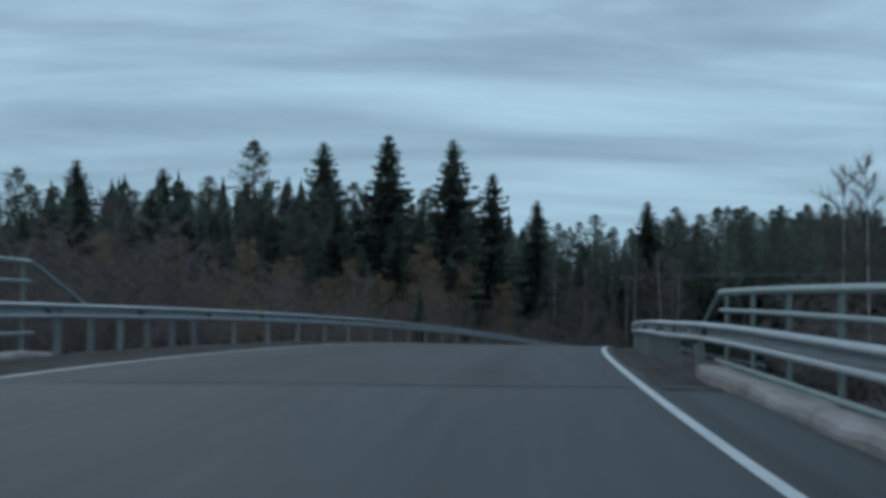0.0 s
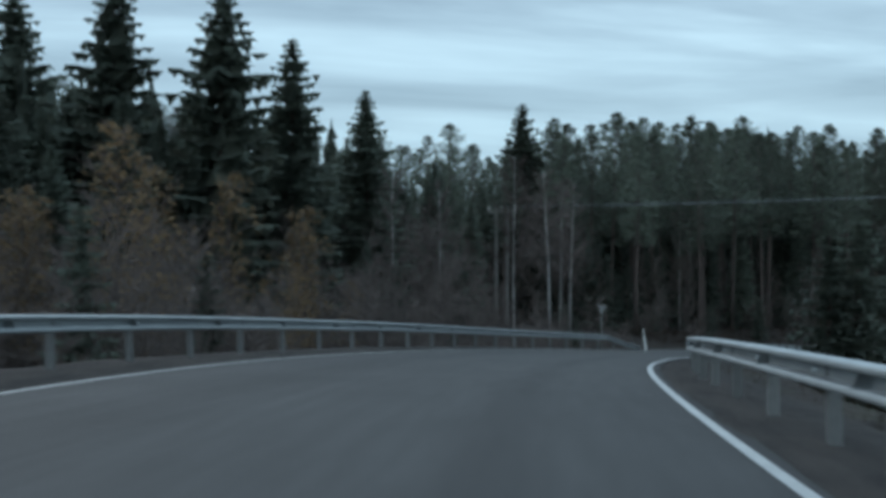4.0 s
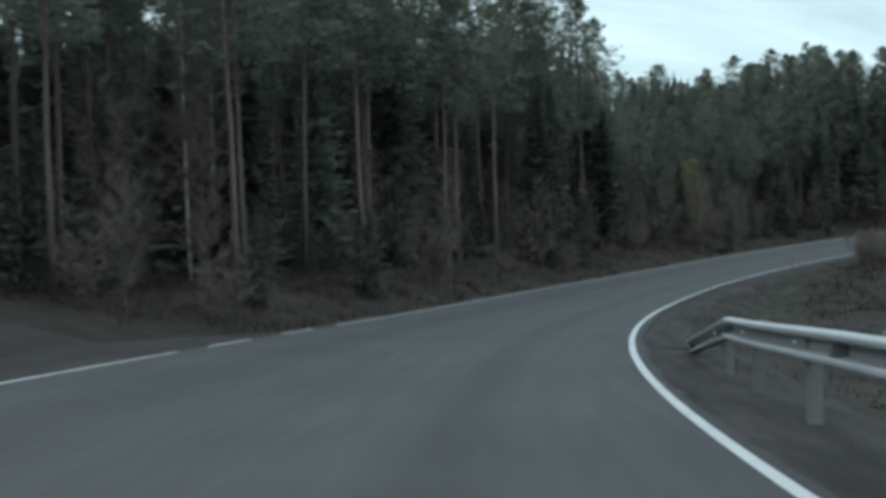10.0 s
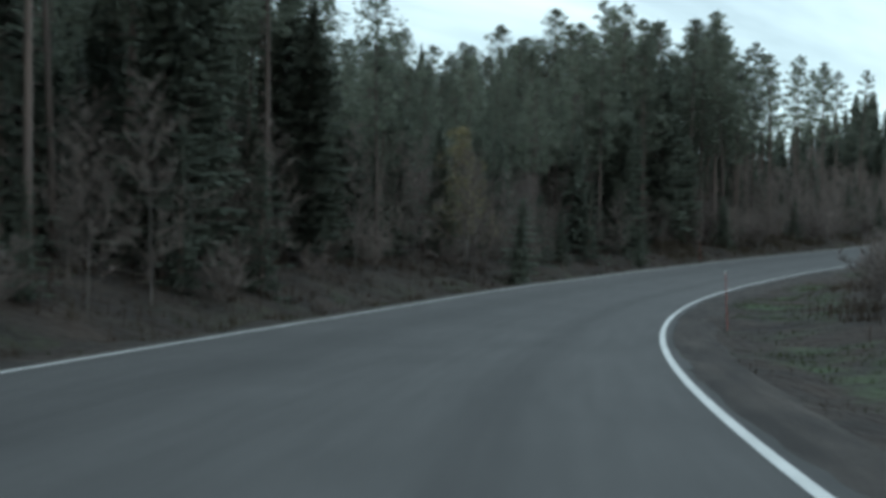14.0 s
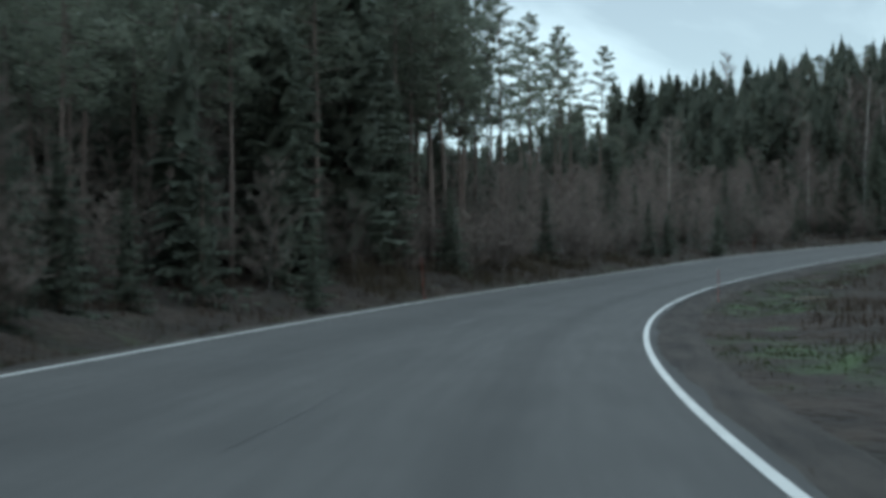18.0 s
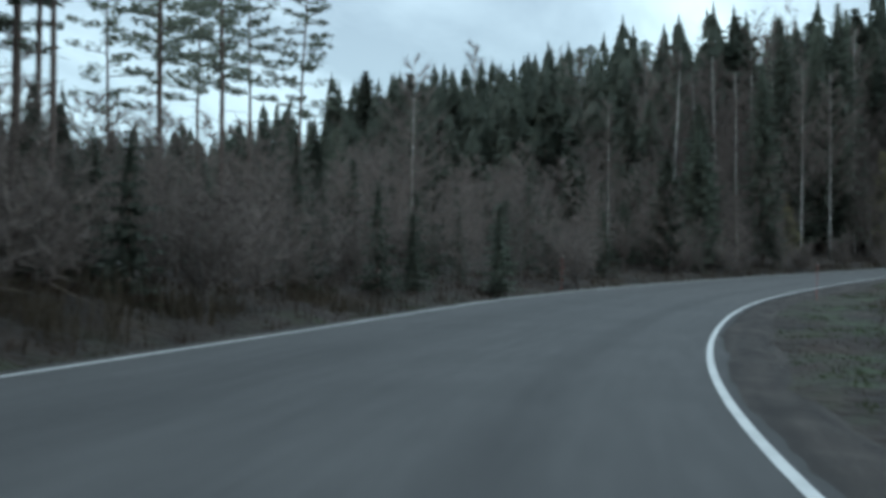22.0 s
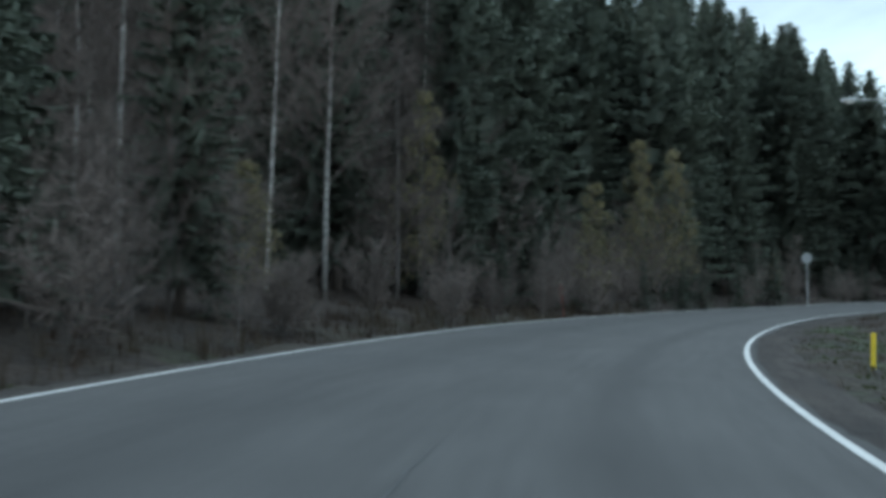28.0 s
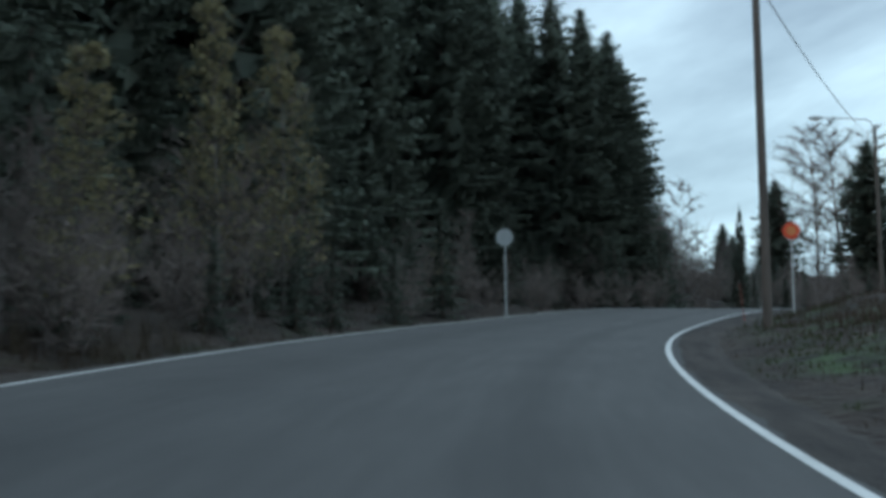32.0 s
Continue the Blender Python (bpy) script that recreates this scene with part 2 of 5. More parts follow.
def wheel_tracks(m, depth):
    """Oil-darkened bands in the middle of each lane, by the offset from the road's centre."""
    nt, ln = m.node_tree.nodes, m.node_tree.links
    bs = nt["Principled BSDF"]
    src = bs.inputs["Base Color"].links[0].from_socket
    at = nt.new("ShaderNodeAttribute")
    at.attribute_name = "across"
    co = nt.new("ShaderNodeTexCoord")
    nz = nt.new("ShaderNodeTexNoise")
    nz.inputs["Scale"].default_value, nz.inputs["Detail"].default_value = 0.12, 3
    ln.new(co.outputs["Object"], nz.inputs["Vector"])
    wob = nt.new("ShaderNodeMath")
    wob.operation = "MULTIPLY_ADD"
    wob.inputs[1].default_value, wob.inputs[2].default_value = 0.45, -0.22
    ln.new(nz.outputs[0], wob.inputs[0])
    ad = nt.new("ShaderNodeMath")
    ad.operation = "ADD"
    ln.new(at.outputs["Fac"], ad.inputs[0]), ln.new(wob.outputs[0], ad.inputs[1])
    rp = nt.new("ShaderNodeValToRGB")
    mr = nt.new("ShaderNodeMapRange")
    mr.inputs["From Min"].default_value, mr.inputs["From Max"].default_value = -4.0, 4.0
    ln.new(ad.outputs[0], mr.inputs["Value"]), ln.new(mr.outputs[0], rp.inputs[0])
    el = rp.color_ramp.elements
    el[0].position, el[0].color = 0.0, (1, 1, 1, 1)
    el[1].position, el[1].color = 1.0, (1, 1, 1, 1)
    for lat, v in ((-3.85, 0.55), (-3.64, 0.82), (-3.4, 0.97), (-2.9, 1.04), (-2.3, 1.05), (-1.95, 1 - depth), (-1.75, 1 - depth), (-1.35, 1.05), (-0.8, 1.03), (-0.1, 0.94), (0.5, 1.02), (1.0, 1 - depth * 0.6), (1.5, 1 - depth), (2.1, 1 - depth * 0.5), (2.7, 1.03), (3.4, 0.97), (3.64, 0.82), (3.85, 0.55)):
        q = el.new((lat + 4) / 8)
        q.color = (v, v, v, 1)
    mx = nt.new("ShaderNodeMix")
    mx.data_type, mx.blend_type = "RGBA", "MULTIPLY"
    mx.inputs["Factor"].default_value = 1.0
    ln.new(src, mx.inputs["A"]), ln.new(rp.outputs[0], mx.inputs["B"])
    # fine streaks worn along the road
    al = nt.new("ShaderNodeAttribute")
    al.attribute_name = "along"
    cb = nt.new("ShaderNodeCombineXYZ")
    sc = nt.new("ShaderNodeMath")
    sc.operation = "MULTIPLY"
    sc.inputs[1].default_value = 0.07
    ln.new(al.outputs["Fac"], sc.inputs[0])
    ln.new(at.outputs["Fac"], cb.inputs["X"]), ln.new(sc.outputs[0], cb.inputs["Y"])
    st = nt.new("ShaderNodeTexNoise")
    st.inputs["Scale"].default_value, st.inputs["Detail"].default_value = 5.0, 5
    ln.new(cb.outputs[0], st.inputs["Vector"])
    sr = nt.new("ShaderNodeMapRange")
    sr.inputs["From Min"].default_value, sr.inputs["From Max"].default_value = 0.3, 0.7
    sr.inputs["To Min"].default_value, sr.inputs["To Max"].default_value = 0.86, 1.12
    ln.new(st.outputs[0], sr.inputs["Value"])
    my = nt.new("ShaderNodeMix")
    my.data_type, my.blend_type = "RGBA", "MULTIPLY"
    my.inputs["Factor"].default_value = 1.0
    ln.new(mx.outputs["Result"], my.inputs["A"]), ln.new(sr.outputs[0], my.inputs["B"])
    ln.new(my.outputs["Result"], bs.inputs["Base Color"])


wheel_tracks(MAT["asphalt"], 0.22)
wheel_tracks(MAT["bridge_asphalt"], 0.07)


def streaked(m, low, high):
    """Long streaks that traffic and ploughs have drawn along the gravel."""
    nt, ln = m.node_tree.nodes, m.node_tree.links
    bs = nt["Principled BSDF"]
    src = bs.inputs["Base Color"].links[0].from_socket
    at, al = nt.new("ShaderNodeAttribute"), nt.new("ShaderNodeAttribute")
    at.attribute_name, al.attribute_name = "across", "along"
    sc, cb = nt.new("ShaderNodeMath"), nt.new("ShaderNodeCombineXYZ")
    sc.operation = "MULTIPLY"
    sc.inputs[1].default_value = 0.1
    ln.new(al.outputs["Fac"], sc.inputs[0])
    ln.new(at.outputs["Fac"], cb.inputs["X"]), ln.new(sc.outputs[0], cb.inputs["Y"])
    st, sr = nt.new("ShaderNodeTexNoise"), nt.new("ShaderNodeMapRange")
    st.inputs["Scale"].default_value, st.inputs["Detail"].default_value = 3.2, 4
    ln.new(cb.outputs[0], st.inputs["Vector"])
    sr.inputs["From Min"].default_value, sr.inputs["From Max"].default_value = 0.34, 0.66
    sr.inputs["To Min"].default_value, sr.inputs["To Max"].default_value = low, high
    ln.new(st.outputs[0], sr.inputs["Value"])
    mx = nt.new("ShaderNodeMix")
    mx.data_type, mx.blend_type = "RGBA", "MULTIPLY"
    mx.inputs["Factor"].default_value = 1.0
    ln.new(src, mx.inputs["A"]), ln.new(sr.outputs[0], mx.inputs["B"])
    ln.new(mx.outputs["Result"], bs.inputs["Base Color"])


streaked(MAT["gravel"], 0.55, 1.3)


def turfed(m):
    """Short olive grass and moss in patches on the litter, by the ground's share of turf."""
    nt, ln = m.node_tree.nodes, m.node_tree.links
    bs = nt["Principled BSDF"]
    src = bs.inputs["Base Color"].links[0].from_socket
    at = nt.new("ShaderNodeAttribute")
    at.attribute_name = "turf"
    co = nt.new("ShaderNodeTexCoord")
    nz, nf = nt.new("ShaderNodeTexNoise"), nt.new("ShaderNodeTexNoise")
    nz.inputs["Scale"].default_value, nz.inputs["Detail"].default_value = 0.45, 6
    nf.inputs["Scale"].default_value, nf.inputs["Detail"].default_value = 1.6, 6
    ln.new(co.outputs["Object"], nz.inputs["Vector"]), ln.new(co.outputs["Object"], nf.inputs["Vector"])
    mr = nt.new("ShaderNodeMapRange")
    mr.inputs["From Min"].default_value, mr.inputs["From Max"].default_value = 0.42, 0.57
    ln.new(nz.outputs[0], mr.inputs["Value"])
    mu = nt.new("ShaderNodeMath")
    mu.operation = "MULTIPLY"
    ln.new(mr.outputs[0], mu.inputs[0]), ln.new(at.outputs["Fac"], mu.inputs[1])
    rp = nt.new("ShaderNodeValToRGB")
    rp.color_ramp.elements[0].position, rp.color_ramp.elements[0].color = 0.4, (0.013, 0.0135, 0.0085, 1)
    rp.color_ramp.elements[1].position, rp.color_ramp.elements[1].color = 0.64, (0.034, 0.058, 0.022, 1)
    ln.new(nf.outputs[0], rp.inputs[0])
    mx = nt.new("ShaderNodeMix")
    mx.data_type = "RGBA"
    ln.new(mu.outputs[0], mx.inputs["Factor"]), ln.new(src, mx.inputs["A"]), ln.new(rp.outputs[0], mx.inputs["B"])
    ln.new(mx.outputs["Result"], bs.inputs["Base Color"])


turfed(MAT["soil"])

# ---- the road's alignment: heading, height and bank at even stations ----
STEP = 18.828
HEADING = [-1.26, -5.41, -9.68, -14.06, -20.90, -27.25, -33.50, -42.09, -47.07, -53.54, -60.03, -66.01, -72.87,
           -81.29, -87.31, -96.23, -105.83, -113.57, -121.53, -130.56, -139.06, -148.54, -157.56, -165.54, -171.56, -176.55]
HEIGHT = [-0.922, -1.177, -1.813, -2.836, -4.335, -6.019, -7.735, -9.133, -10.198, -10.942, -11.317, -11.454, -11.307,
          -10.857, -10.119, -9.288, -8.324, -7.395, -6.440, -5.505, -4.503, -4.021, -3.796, -3.706, -3.694, -3.703]
BANK = [0.68, -0.42, -0.18, 0.42, 0.85, 0.53, 0.29, -0.85, -0.58, -0.27, 0.66, 1.28, 1.65,
        1.45, 2.23, 2.19, 1.32, 1.88, 1.74, 2.23, 2.23, 1.43, 0.79, 0.51, 0.43, 0.43]
HALF = 3.634
KS = np.arange(len(HEADING)) * STEP


def smooth_curve(values, x):
    """A smooth curve through values at the stations KS."""
    y = np.asarray(values, float)
    m = np.gradient(y, KS)
    x = np.asarray(x, float)
    xc = np.clip(x, 0, KS[-1])
    i = np.clip(np.searchsorted(KS, xc) - 1, 0, len(KS) - 2)
    h = STEP
    u = (xc - KS[i]) / h
    out = ((2 * u**3 - 3 * u * u + 1) * y[i] + (u**3 - 2 * u * u + u) * h * m[i]
           + (3 * u * u - 2 * u**3) * y[i + 1] + (u**3 - u * u) * h * m[i + 1])
    return out


S0, S1 = -90.0, 470.0
ST = np.arange(S0, S1 + 0.5, 1.0)
_mid = smooth_curve(HEADING, ST[:-1] + 0.5)
_dx, _dy = -np.sin(np.radians(_mid)), np.cos(np.radians(_mid))
_zero = int(-S0)
CX = np.concatenate([[0], np.cumsum(_dx)])
CY = np.concatenate([[0], np.cumsum(_dy)])
CX, CY = CX - CX[_zero] - 2.108, CY - CY[_zero] - 0.240
CZ = smooth_curve(HEIGHT, ST)
CZ = CZ + np.where(ST < 0, -0.00002 * ST * ST, 0)
CB = smooth_curve(BANK, ST)
CH = smooth_curve(HEADING, ST)


def road_at(s):
    """Centre x, y, z, heading and bank (degrees) at station s."""
    return (np.interp(s, ST, CX), np.interp(s, ST, CY), np.interp(s, ST, CZ), np.interp(s, ST, CH), np.interp(s, ST, CB))


def place(s, lat, dz=0.0):
    """World points at station s, lat metres to the left of the centre, dz above the road's plane."""
    x, y, z, h, b = road_at(s)
    h = np.radians(h)
    return np.stack(np.broadcast_arrays(x - lat * np.cos(h), y - lat * np.sin(h), z + np.tan(np.radians(b)) * np.clip(lat, -5, 5) + dz), -1)


def station(x, y):
    """Station and lateral offset of world points."""
    x, y = np.atleast_1d(np.asarray(x, float)), np.atleast_1d(np.asarray(y, float))
    ss, ll = np.empty(len(x)), np.empty(len(x))
    for a in range(0, len(x), 4000):
        xs, ys = x[a:a + 4000, None], y[a:a + 4000, None]
        j = ((xs - CX[None, ::2]) ** 2 + (ys - CY[None, ::2]) ** 2).argmin(1) * 2
        h = np.radians(CH[j])
        ex, ey = xs[:, 0] - CX[j], ys[:, 0] - CY[j]
        ss[a:a + 4000] = ST[j] - ex * np.sin(h) + ey * np.cos(h)
        ll[a:a + 4000] = -ex * np.cos(h) - ey * np.sin(h)
    return ss, ll


def step01(x, a, b):
    u = np.clip((x - a) / (b - a), 0, 1)
    return u * u * (3 - 2 * u)


def wavy(x, y, size, seed):
    r = np.random.RandomState(seed)
    out = 0
    for k in range(5):
        a, p, q = r.uniform(0, 6.28), r.uniform(0, 6.28), r.uniform(0.6, 1.7) / size
        out = out + np.sin((x * np.cos(a) + y * np.sin(a)) * q * 6.28 + p)
    return out / 5


def lumpy(x, y, size, seed):
    """Smooth random lumps of about that size, 0 to 1."""
    r = np.random.RandomState(seed).uniform(0, 1, (64, 64))
    u, v = np.asarray(x, float) / size, np.asarray(y, float) / size
    i, j = np.floor(u).astype(int), np.floor(v).astype(int)
    a, b = u - i, v - j
    a, b = a * a * (3 - 2 * a), b * b * (3 - 2 * b)
    i, j = i % 64, j % 64
    i1, j1 = (i + 1) % 64, (j + 1) % 64
    return (r[i, j] * (1 - a) + r[i1, j] * a) * (1 - b) + (r[i, j1] * (1 - a) + r[i1, j1] * a) * b


def ground_height(x, y):
    s, lat = station(x, y)
    z = np.interp(s, ST, CZ)
    left_wood = np.interp(lat, [0, 3.7, 4.9, 6.6, 8, 10.5, 20, 40, 100, 400], [-0.4, -0.4, -0.3, -0.6, -0.15, 0.55, 1.0, 2.0, 4, 6])
    left_hill = np.interp(lat, [0, 3.7, 4.9, 6.5, 8, 12, 25, 45, 80, 400], [-0.4, -0.4, -0.3, -0.5, -0.1, 0.6, 2.5, 6.0, 9.5, 12])
    bank_low = np.interp(np.abs(lat), [0, 3.9, 4.6, 6.2, 7.6, 11, 25, 60, 200, 400], [-0.4, -0.35, -0.16, -0.2, -0.9, -2.0, -2.4, -2, 1, 3])
    valley = np.interp(np.abs(lat), [0, 3.6, 5.5, 9, 14, 60, 200], [-3.0, -3.0, -3.4, -4.5, -5, -5, -3])
    right = np.interp(-lat, [0, 3.7, 4.9, 6.4, 9, 30, 100], [-0.4, -0.4, -0.28, -0.5, -0.35, 0.3, 1.0])
    right_rise = np.interp(-lat, [0, 3.7, 4.8, 6.2, 9, 14, 40, 100], [-0.4, -0.4, -0.25, -0.2, 0.35, 0.9, 1.5, 3])
    hill = step01(s, 270, 330)
    lft = left_wood * (1 - hill) + left_hill * hill
    rise = np.maximum(step01(s, 318, 340), step01(s, 150, 165) * (1 - step01(s, 196, 212)) * 0.8)
    rgt = right * (1 - rise) + right_rise * rise
    prof = np.where(lat > 0, lft, rgt)
    low = 1 - step01(s, 96, 122)
    prof = prof * (1 - low) + bank_low * low
    wet = 1 - step01(s, 6, 17)
    prof = prof * (1 - wet) + valley * wet
    rough = np.clip((np.abs(lat) - 5.5) / 6, 0, 1)
    prof = prof + rough * (0.18 * wavy(x, y, 7, 3) + 0.35 * wavy(x, y, 23, 4))
    return z + prof


# ---- small mesh helpers ----
def new_mesh(name, verts, tris, mats, smooth=False):
    """A mesh from an array of points and one of triangles or quads."""
    me = bpy.data.meshes.new(name)
    verts, tris = np.asarray(verts, np.float32), np.asarray(tris, np.int32)
    k = tris.shape[1]
    me.vertices.add(len(verts))
    me.vertices.foreach_set("co", verts.ravel())
    me.loops.add(tris.size)
    me.loops.foreach_set("vertex_index", tris.ravel())
    me.polygons.add(len(tris))
    me.polygons.foreach_set("loop_start", np.arange(len(tris), dtype=np.int32) * k)
    me.polygons.foreach_set("use_smooth", np.full(len(tris), smooth))
    me.update(calc_edges=True)
    for m in (mats if isinstance(mats, (list, tuple)) else [mats]):
        me.materials.append(m)
    return me


def joined(chunks):
    """Join (points, faces) chunks into one."""
    vs, fs, n = [], [], 0
    for v, f in chunks:
        vs.append(np.asarray(v, float)), fs.append(np.asarray(f, int) + n)
        n += len(v)
    return np.concatenate(vs), np.concatenate(fs)


def tube(pts, rad, n=6, cap=True):
    """A tapered tube of triangles along points."""
    pts = np.asarray(pts, float)
    rad = np.broadcast_to(np.asarray(rad, float), (len(pts),))
    d = np.gradient(pts, axis=0)
    d /= np.linalg.norm(d, axis=1)[:, None] + 1e-9
    ref = np.where(np.abs(d[:, 2:3]) > 0.9, [[1.0, 0, 0]], [[0, 0, 1.0]])
    a = np.cross(d, ref)
    a /= np.linalg.norm(a, axis=1)[:, None]
    b = np.cross(d, a)
    ang = np.arange(n) * 2 * np.pi / n
    v = pts[:, None] + rad[:, None, None] * (np.cos(ang)[None, :, None] * a[:, None] + np.sin(ang)[None, :, None] * b[:, None])
    v = v.reshape(-1, 3)
    f = []
    for i in range(len(pts) - 1):
        for k in range(n):
            p, q = i * n + k, i * n + (k + 1) % n
            f += [(p, q, q + n), (p, q + n, p + n)]
    if cap:
        for k in range(1, n - 1):
            f += [(0, k + 1, k), ((len(pts) - 1) * n, (len(pts) - 1) * n + k, (len(pts) - 1) * n + k + 1)]
    return v, np.array(f)


def box(x0, y0, z0, x1, y1, z1, bevel=0.0):
    """A box with chamfered upright edges, as triangles."""
    c = min(bevel, (x1 - x0) / 2.1, (y1 - y0) / 2.1)
    ring = [(x0 + c, y0), (x1 - c, y0), (x1, y0 + c), (x1, y1 - c), (x1 - c, y1), (x0 + c, y1), (x0, y1 - c), (x0, y0 + c)] if c > 0 else \
        [(x0, y0), (x1, y0), (x1, y1), (x0, y1)]
    n = len(ring)
    v = [(x, y, z0) for x, y in ring] + [(x, y, z1) for x, y in ring]
    f = []
    for k in range(n):
        f += [(k, (k + 1) % n, n + (k + 1) % n), (k, n + (k + 1) % n, n + k)]
    for k in range(1, n - 1):
        f += [(0, k + 1, k), (n, n + k, n + k + 1)]
    return np.array(v, float), np.array(f)


def part(name, chunk, material, parent, label="", smooth=False):
    """One mesh object under a thing or a part."""
    v, f = chunk
    ob = new(name, new_mesh(name, v, f, material, smooth))
    ob.parent = parent
    if label:
        tagged(ob, label)
    return ob


def thing(name, label, category, at=None, group="", kind=""):
    ob = new(name)
    ob.empty_display_size = 0.2
    if at is not None:
        ob.matrix_basis = at if isinstance(at, Matrix) else Matrix.Translation(Vector(at))
    return tagged(ob, label, category, group, kind)


def strip(s0, s1, lats, dzs, ds=1.0):
    """A ribbon along the road: cross-section lats and dzs, as triangles."""
    ss = np.linspace(s0, s1, max(2, int(round((s1 - s0) / ds)) + 1))
    rows = np.stack([place(ss, la(ss) if callable(la) else la, dz) for la, dz in zip(lats, dzs)], 1)
    k = len(lats)
    f = []
    for i in range(len(ss) - 1):
        for j in range(k - 1):
            a = i * k + j
            f += [(a, a + k, a + k + 1), (a, a + k + 1, a + 1)]
    return rows.reshape(-1, 3), np.array(f)


def sweep(ss, centre_lat, centre_dz, profile, closed=True):
    """Sweep a closed profile of (sideways to the left, up) along the road; centre_lat and centre_dz may vary."""
    ss = np.asarray(ss, float)
    pl = place(ss, np.broadcast_to(centre_lat, ss.shape), np.broadcast_to(centre_dz, ss.shape))
    h = np.radians(np.interp(ss, ST, CH))
    lx, ly = -np.cos(h), -np.sin(h)
    k = len(profile)
    rows = np.stack([np.stack([pl[:, 0] + lx * a, pl[:, 1] + ly * a, pl[:, 2] + b], -1) for a, b in profile], 1)
    f = []
    for i in range(len(ss) - 1):
        for j in range(k if closed else k - 1):
            a, b = i * k + j, i * k + (j + 1) % k
            f += [(a, a + k, b + k), (a, b + k, b)]
    if closed:
        e = (len(ss) - 1) * k
        for j in range(1, k - 1):
            f += [(0, j, j + 1), (e, e + j + 1, e + j)]
    return rows.reshape(-1, 3), np.array(f)


# ---- large structure ----
def graded(lo, hi, fine, reach):
    """Grid lines: fine between lo and hi, then widening out to reach."""
    mid = list(np.arange(lo, hi + fine, fine))
    step, out = fine, []
    x = mid[-1]
    while x < reach:
        step *= 1.35
        x += step
        out.append(x)
    step, inn = fine, []
    x = mid[0]
    while x > -reach:
        step *= 1.35
        x -= step
        inn.append(x)
    return np.array(inn[::-1] + mid + out)


gx, gy = graded(-70, 330, 2.4, 2500), graded(-90, 270, 2.4, 2500)
X, Y = np.meshgrid(gx, gy)
Z = ground_height(X.ravel(), Y.ravel())
nx, ny = len(gx), len(gy)
ii, jj = np.meshgrid(np.arange(nx - 1), np.arange(ny - 1))
a = (jj * nx + ii).ravel()
ground = new("ground", new_mesh("ground", np.stack([X.ravel(), Y.ravel(), Z], 1), np.stack([a, a + 1, a + nx + 1, a + nx], 1), MAT["soil"], True))
gs, gl = station(X.ravel(), Y.ravel())
turf = np.exp(-((np.abs(gl) - 6.9) / 2.2) ** 2) * np.where(gl < 0, 0.85, 0.2) * (0.3 + 0.7 * step01(gs, 136, 160) * (1 - step01(gs, 286, 310)))
ground.data.attributes.new("turf", "FLOAT", "POINT").data.foreach_set("value", turf.astype(np.float32))
tagged(ground, "forest floor and verge of brown litter, moss and dry grass", "ground", kind="structure")

def ragged(side, seed):
    """The crumbled outer edge of the asphalt."""
    def at(q):
        return side * (HALF + 0.17 + 0.07 * wavy(q, q * 0, 3.1, seed) + 0.05 * wavy(q, q * 0, 0.9, seed + 1) + 0.09 * wavy(q, q * 0, 17, seed + 2))
    return at


def road_marks(ob, rows):
    """Keeps the offset across and the station along the road for the surface's wear."""
    n = len(ob.data.vertices) // len(rows)
    ob.data.attributes.new("across", "FLOAT", "POINT").data.foreach_set("value", np.tile(rows, n).astype(np.float32))
    ob.data.attributes.new("along", "FLOAT", "POINT").data.foreach_set("value", np.repeat(np.linspace(0, n * 0.5, n), len(rows)).astype(np.float32))


road = new("road", new_mesh("road", *strip(13, 465, [ragged(1, 21), HALF, 1.7, 0, -1.7, -HALF, ragged(-1, 31)], [-0.02, 0, 0, 0.0, 0, 0, -0.02], 0.5), MAT["asphalt"], True))
ROWS = [HALF + 0.17, HALF, 1.7, 0, -1.7, -HALF, -HALF - 0.17]
road_marks(road, ROWS)
tagged(road, "worn grey asphalt carriageway with a dark oil band along each lane", "road", kind="structure")
deck = new("bridge_road", new_mesh("bridge_road", *strip(-88, 13, [5.55, HALF, 1.7, 0, -1.7, -HALF, -4.55], [-0.02, 0, 0, 0.0, 0, 0, -0.02]), MAT["bridge_asphalt"], True))
road_marks(deck, [5.55, *ROWS[1:6], -4.55])
tagged(deck, "smooth grey asphalt surface of the bridge deck", "road", kind="structure")
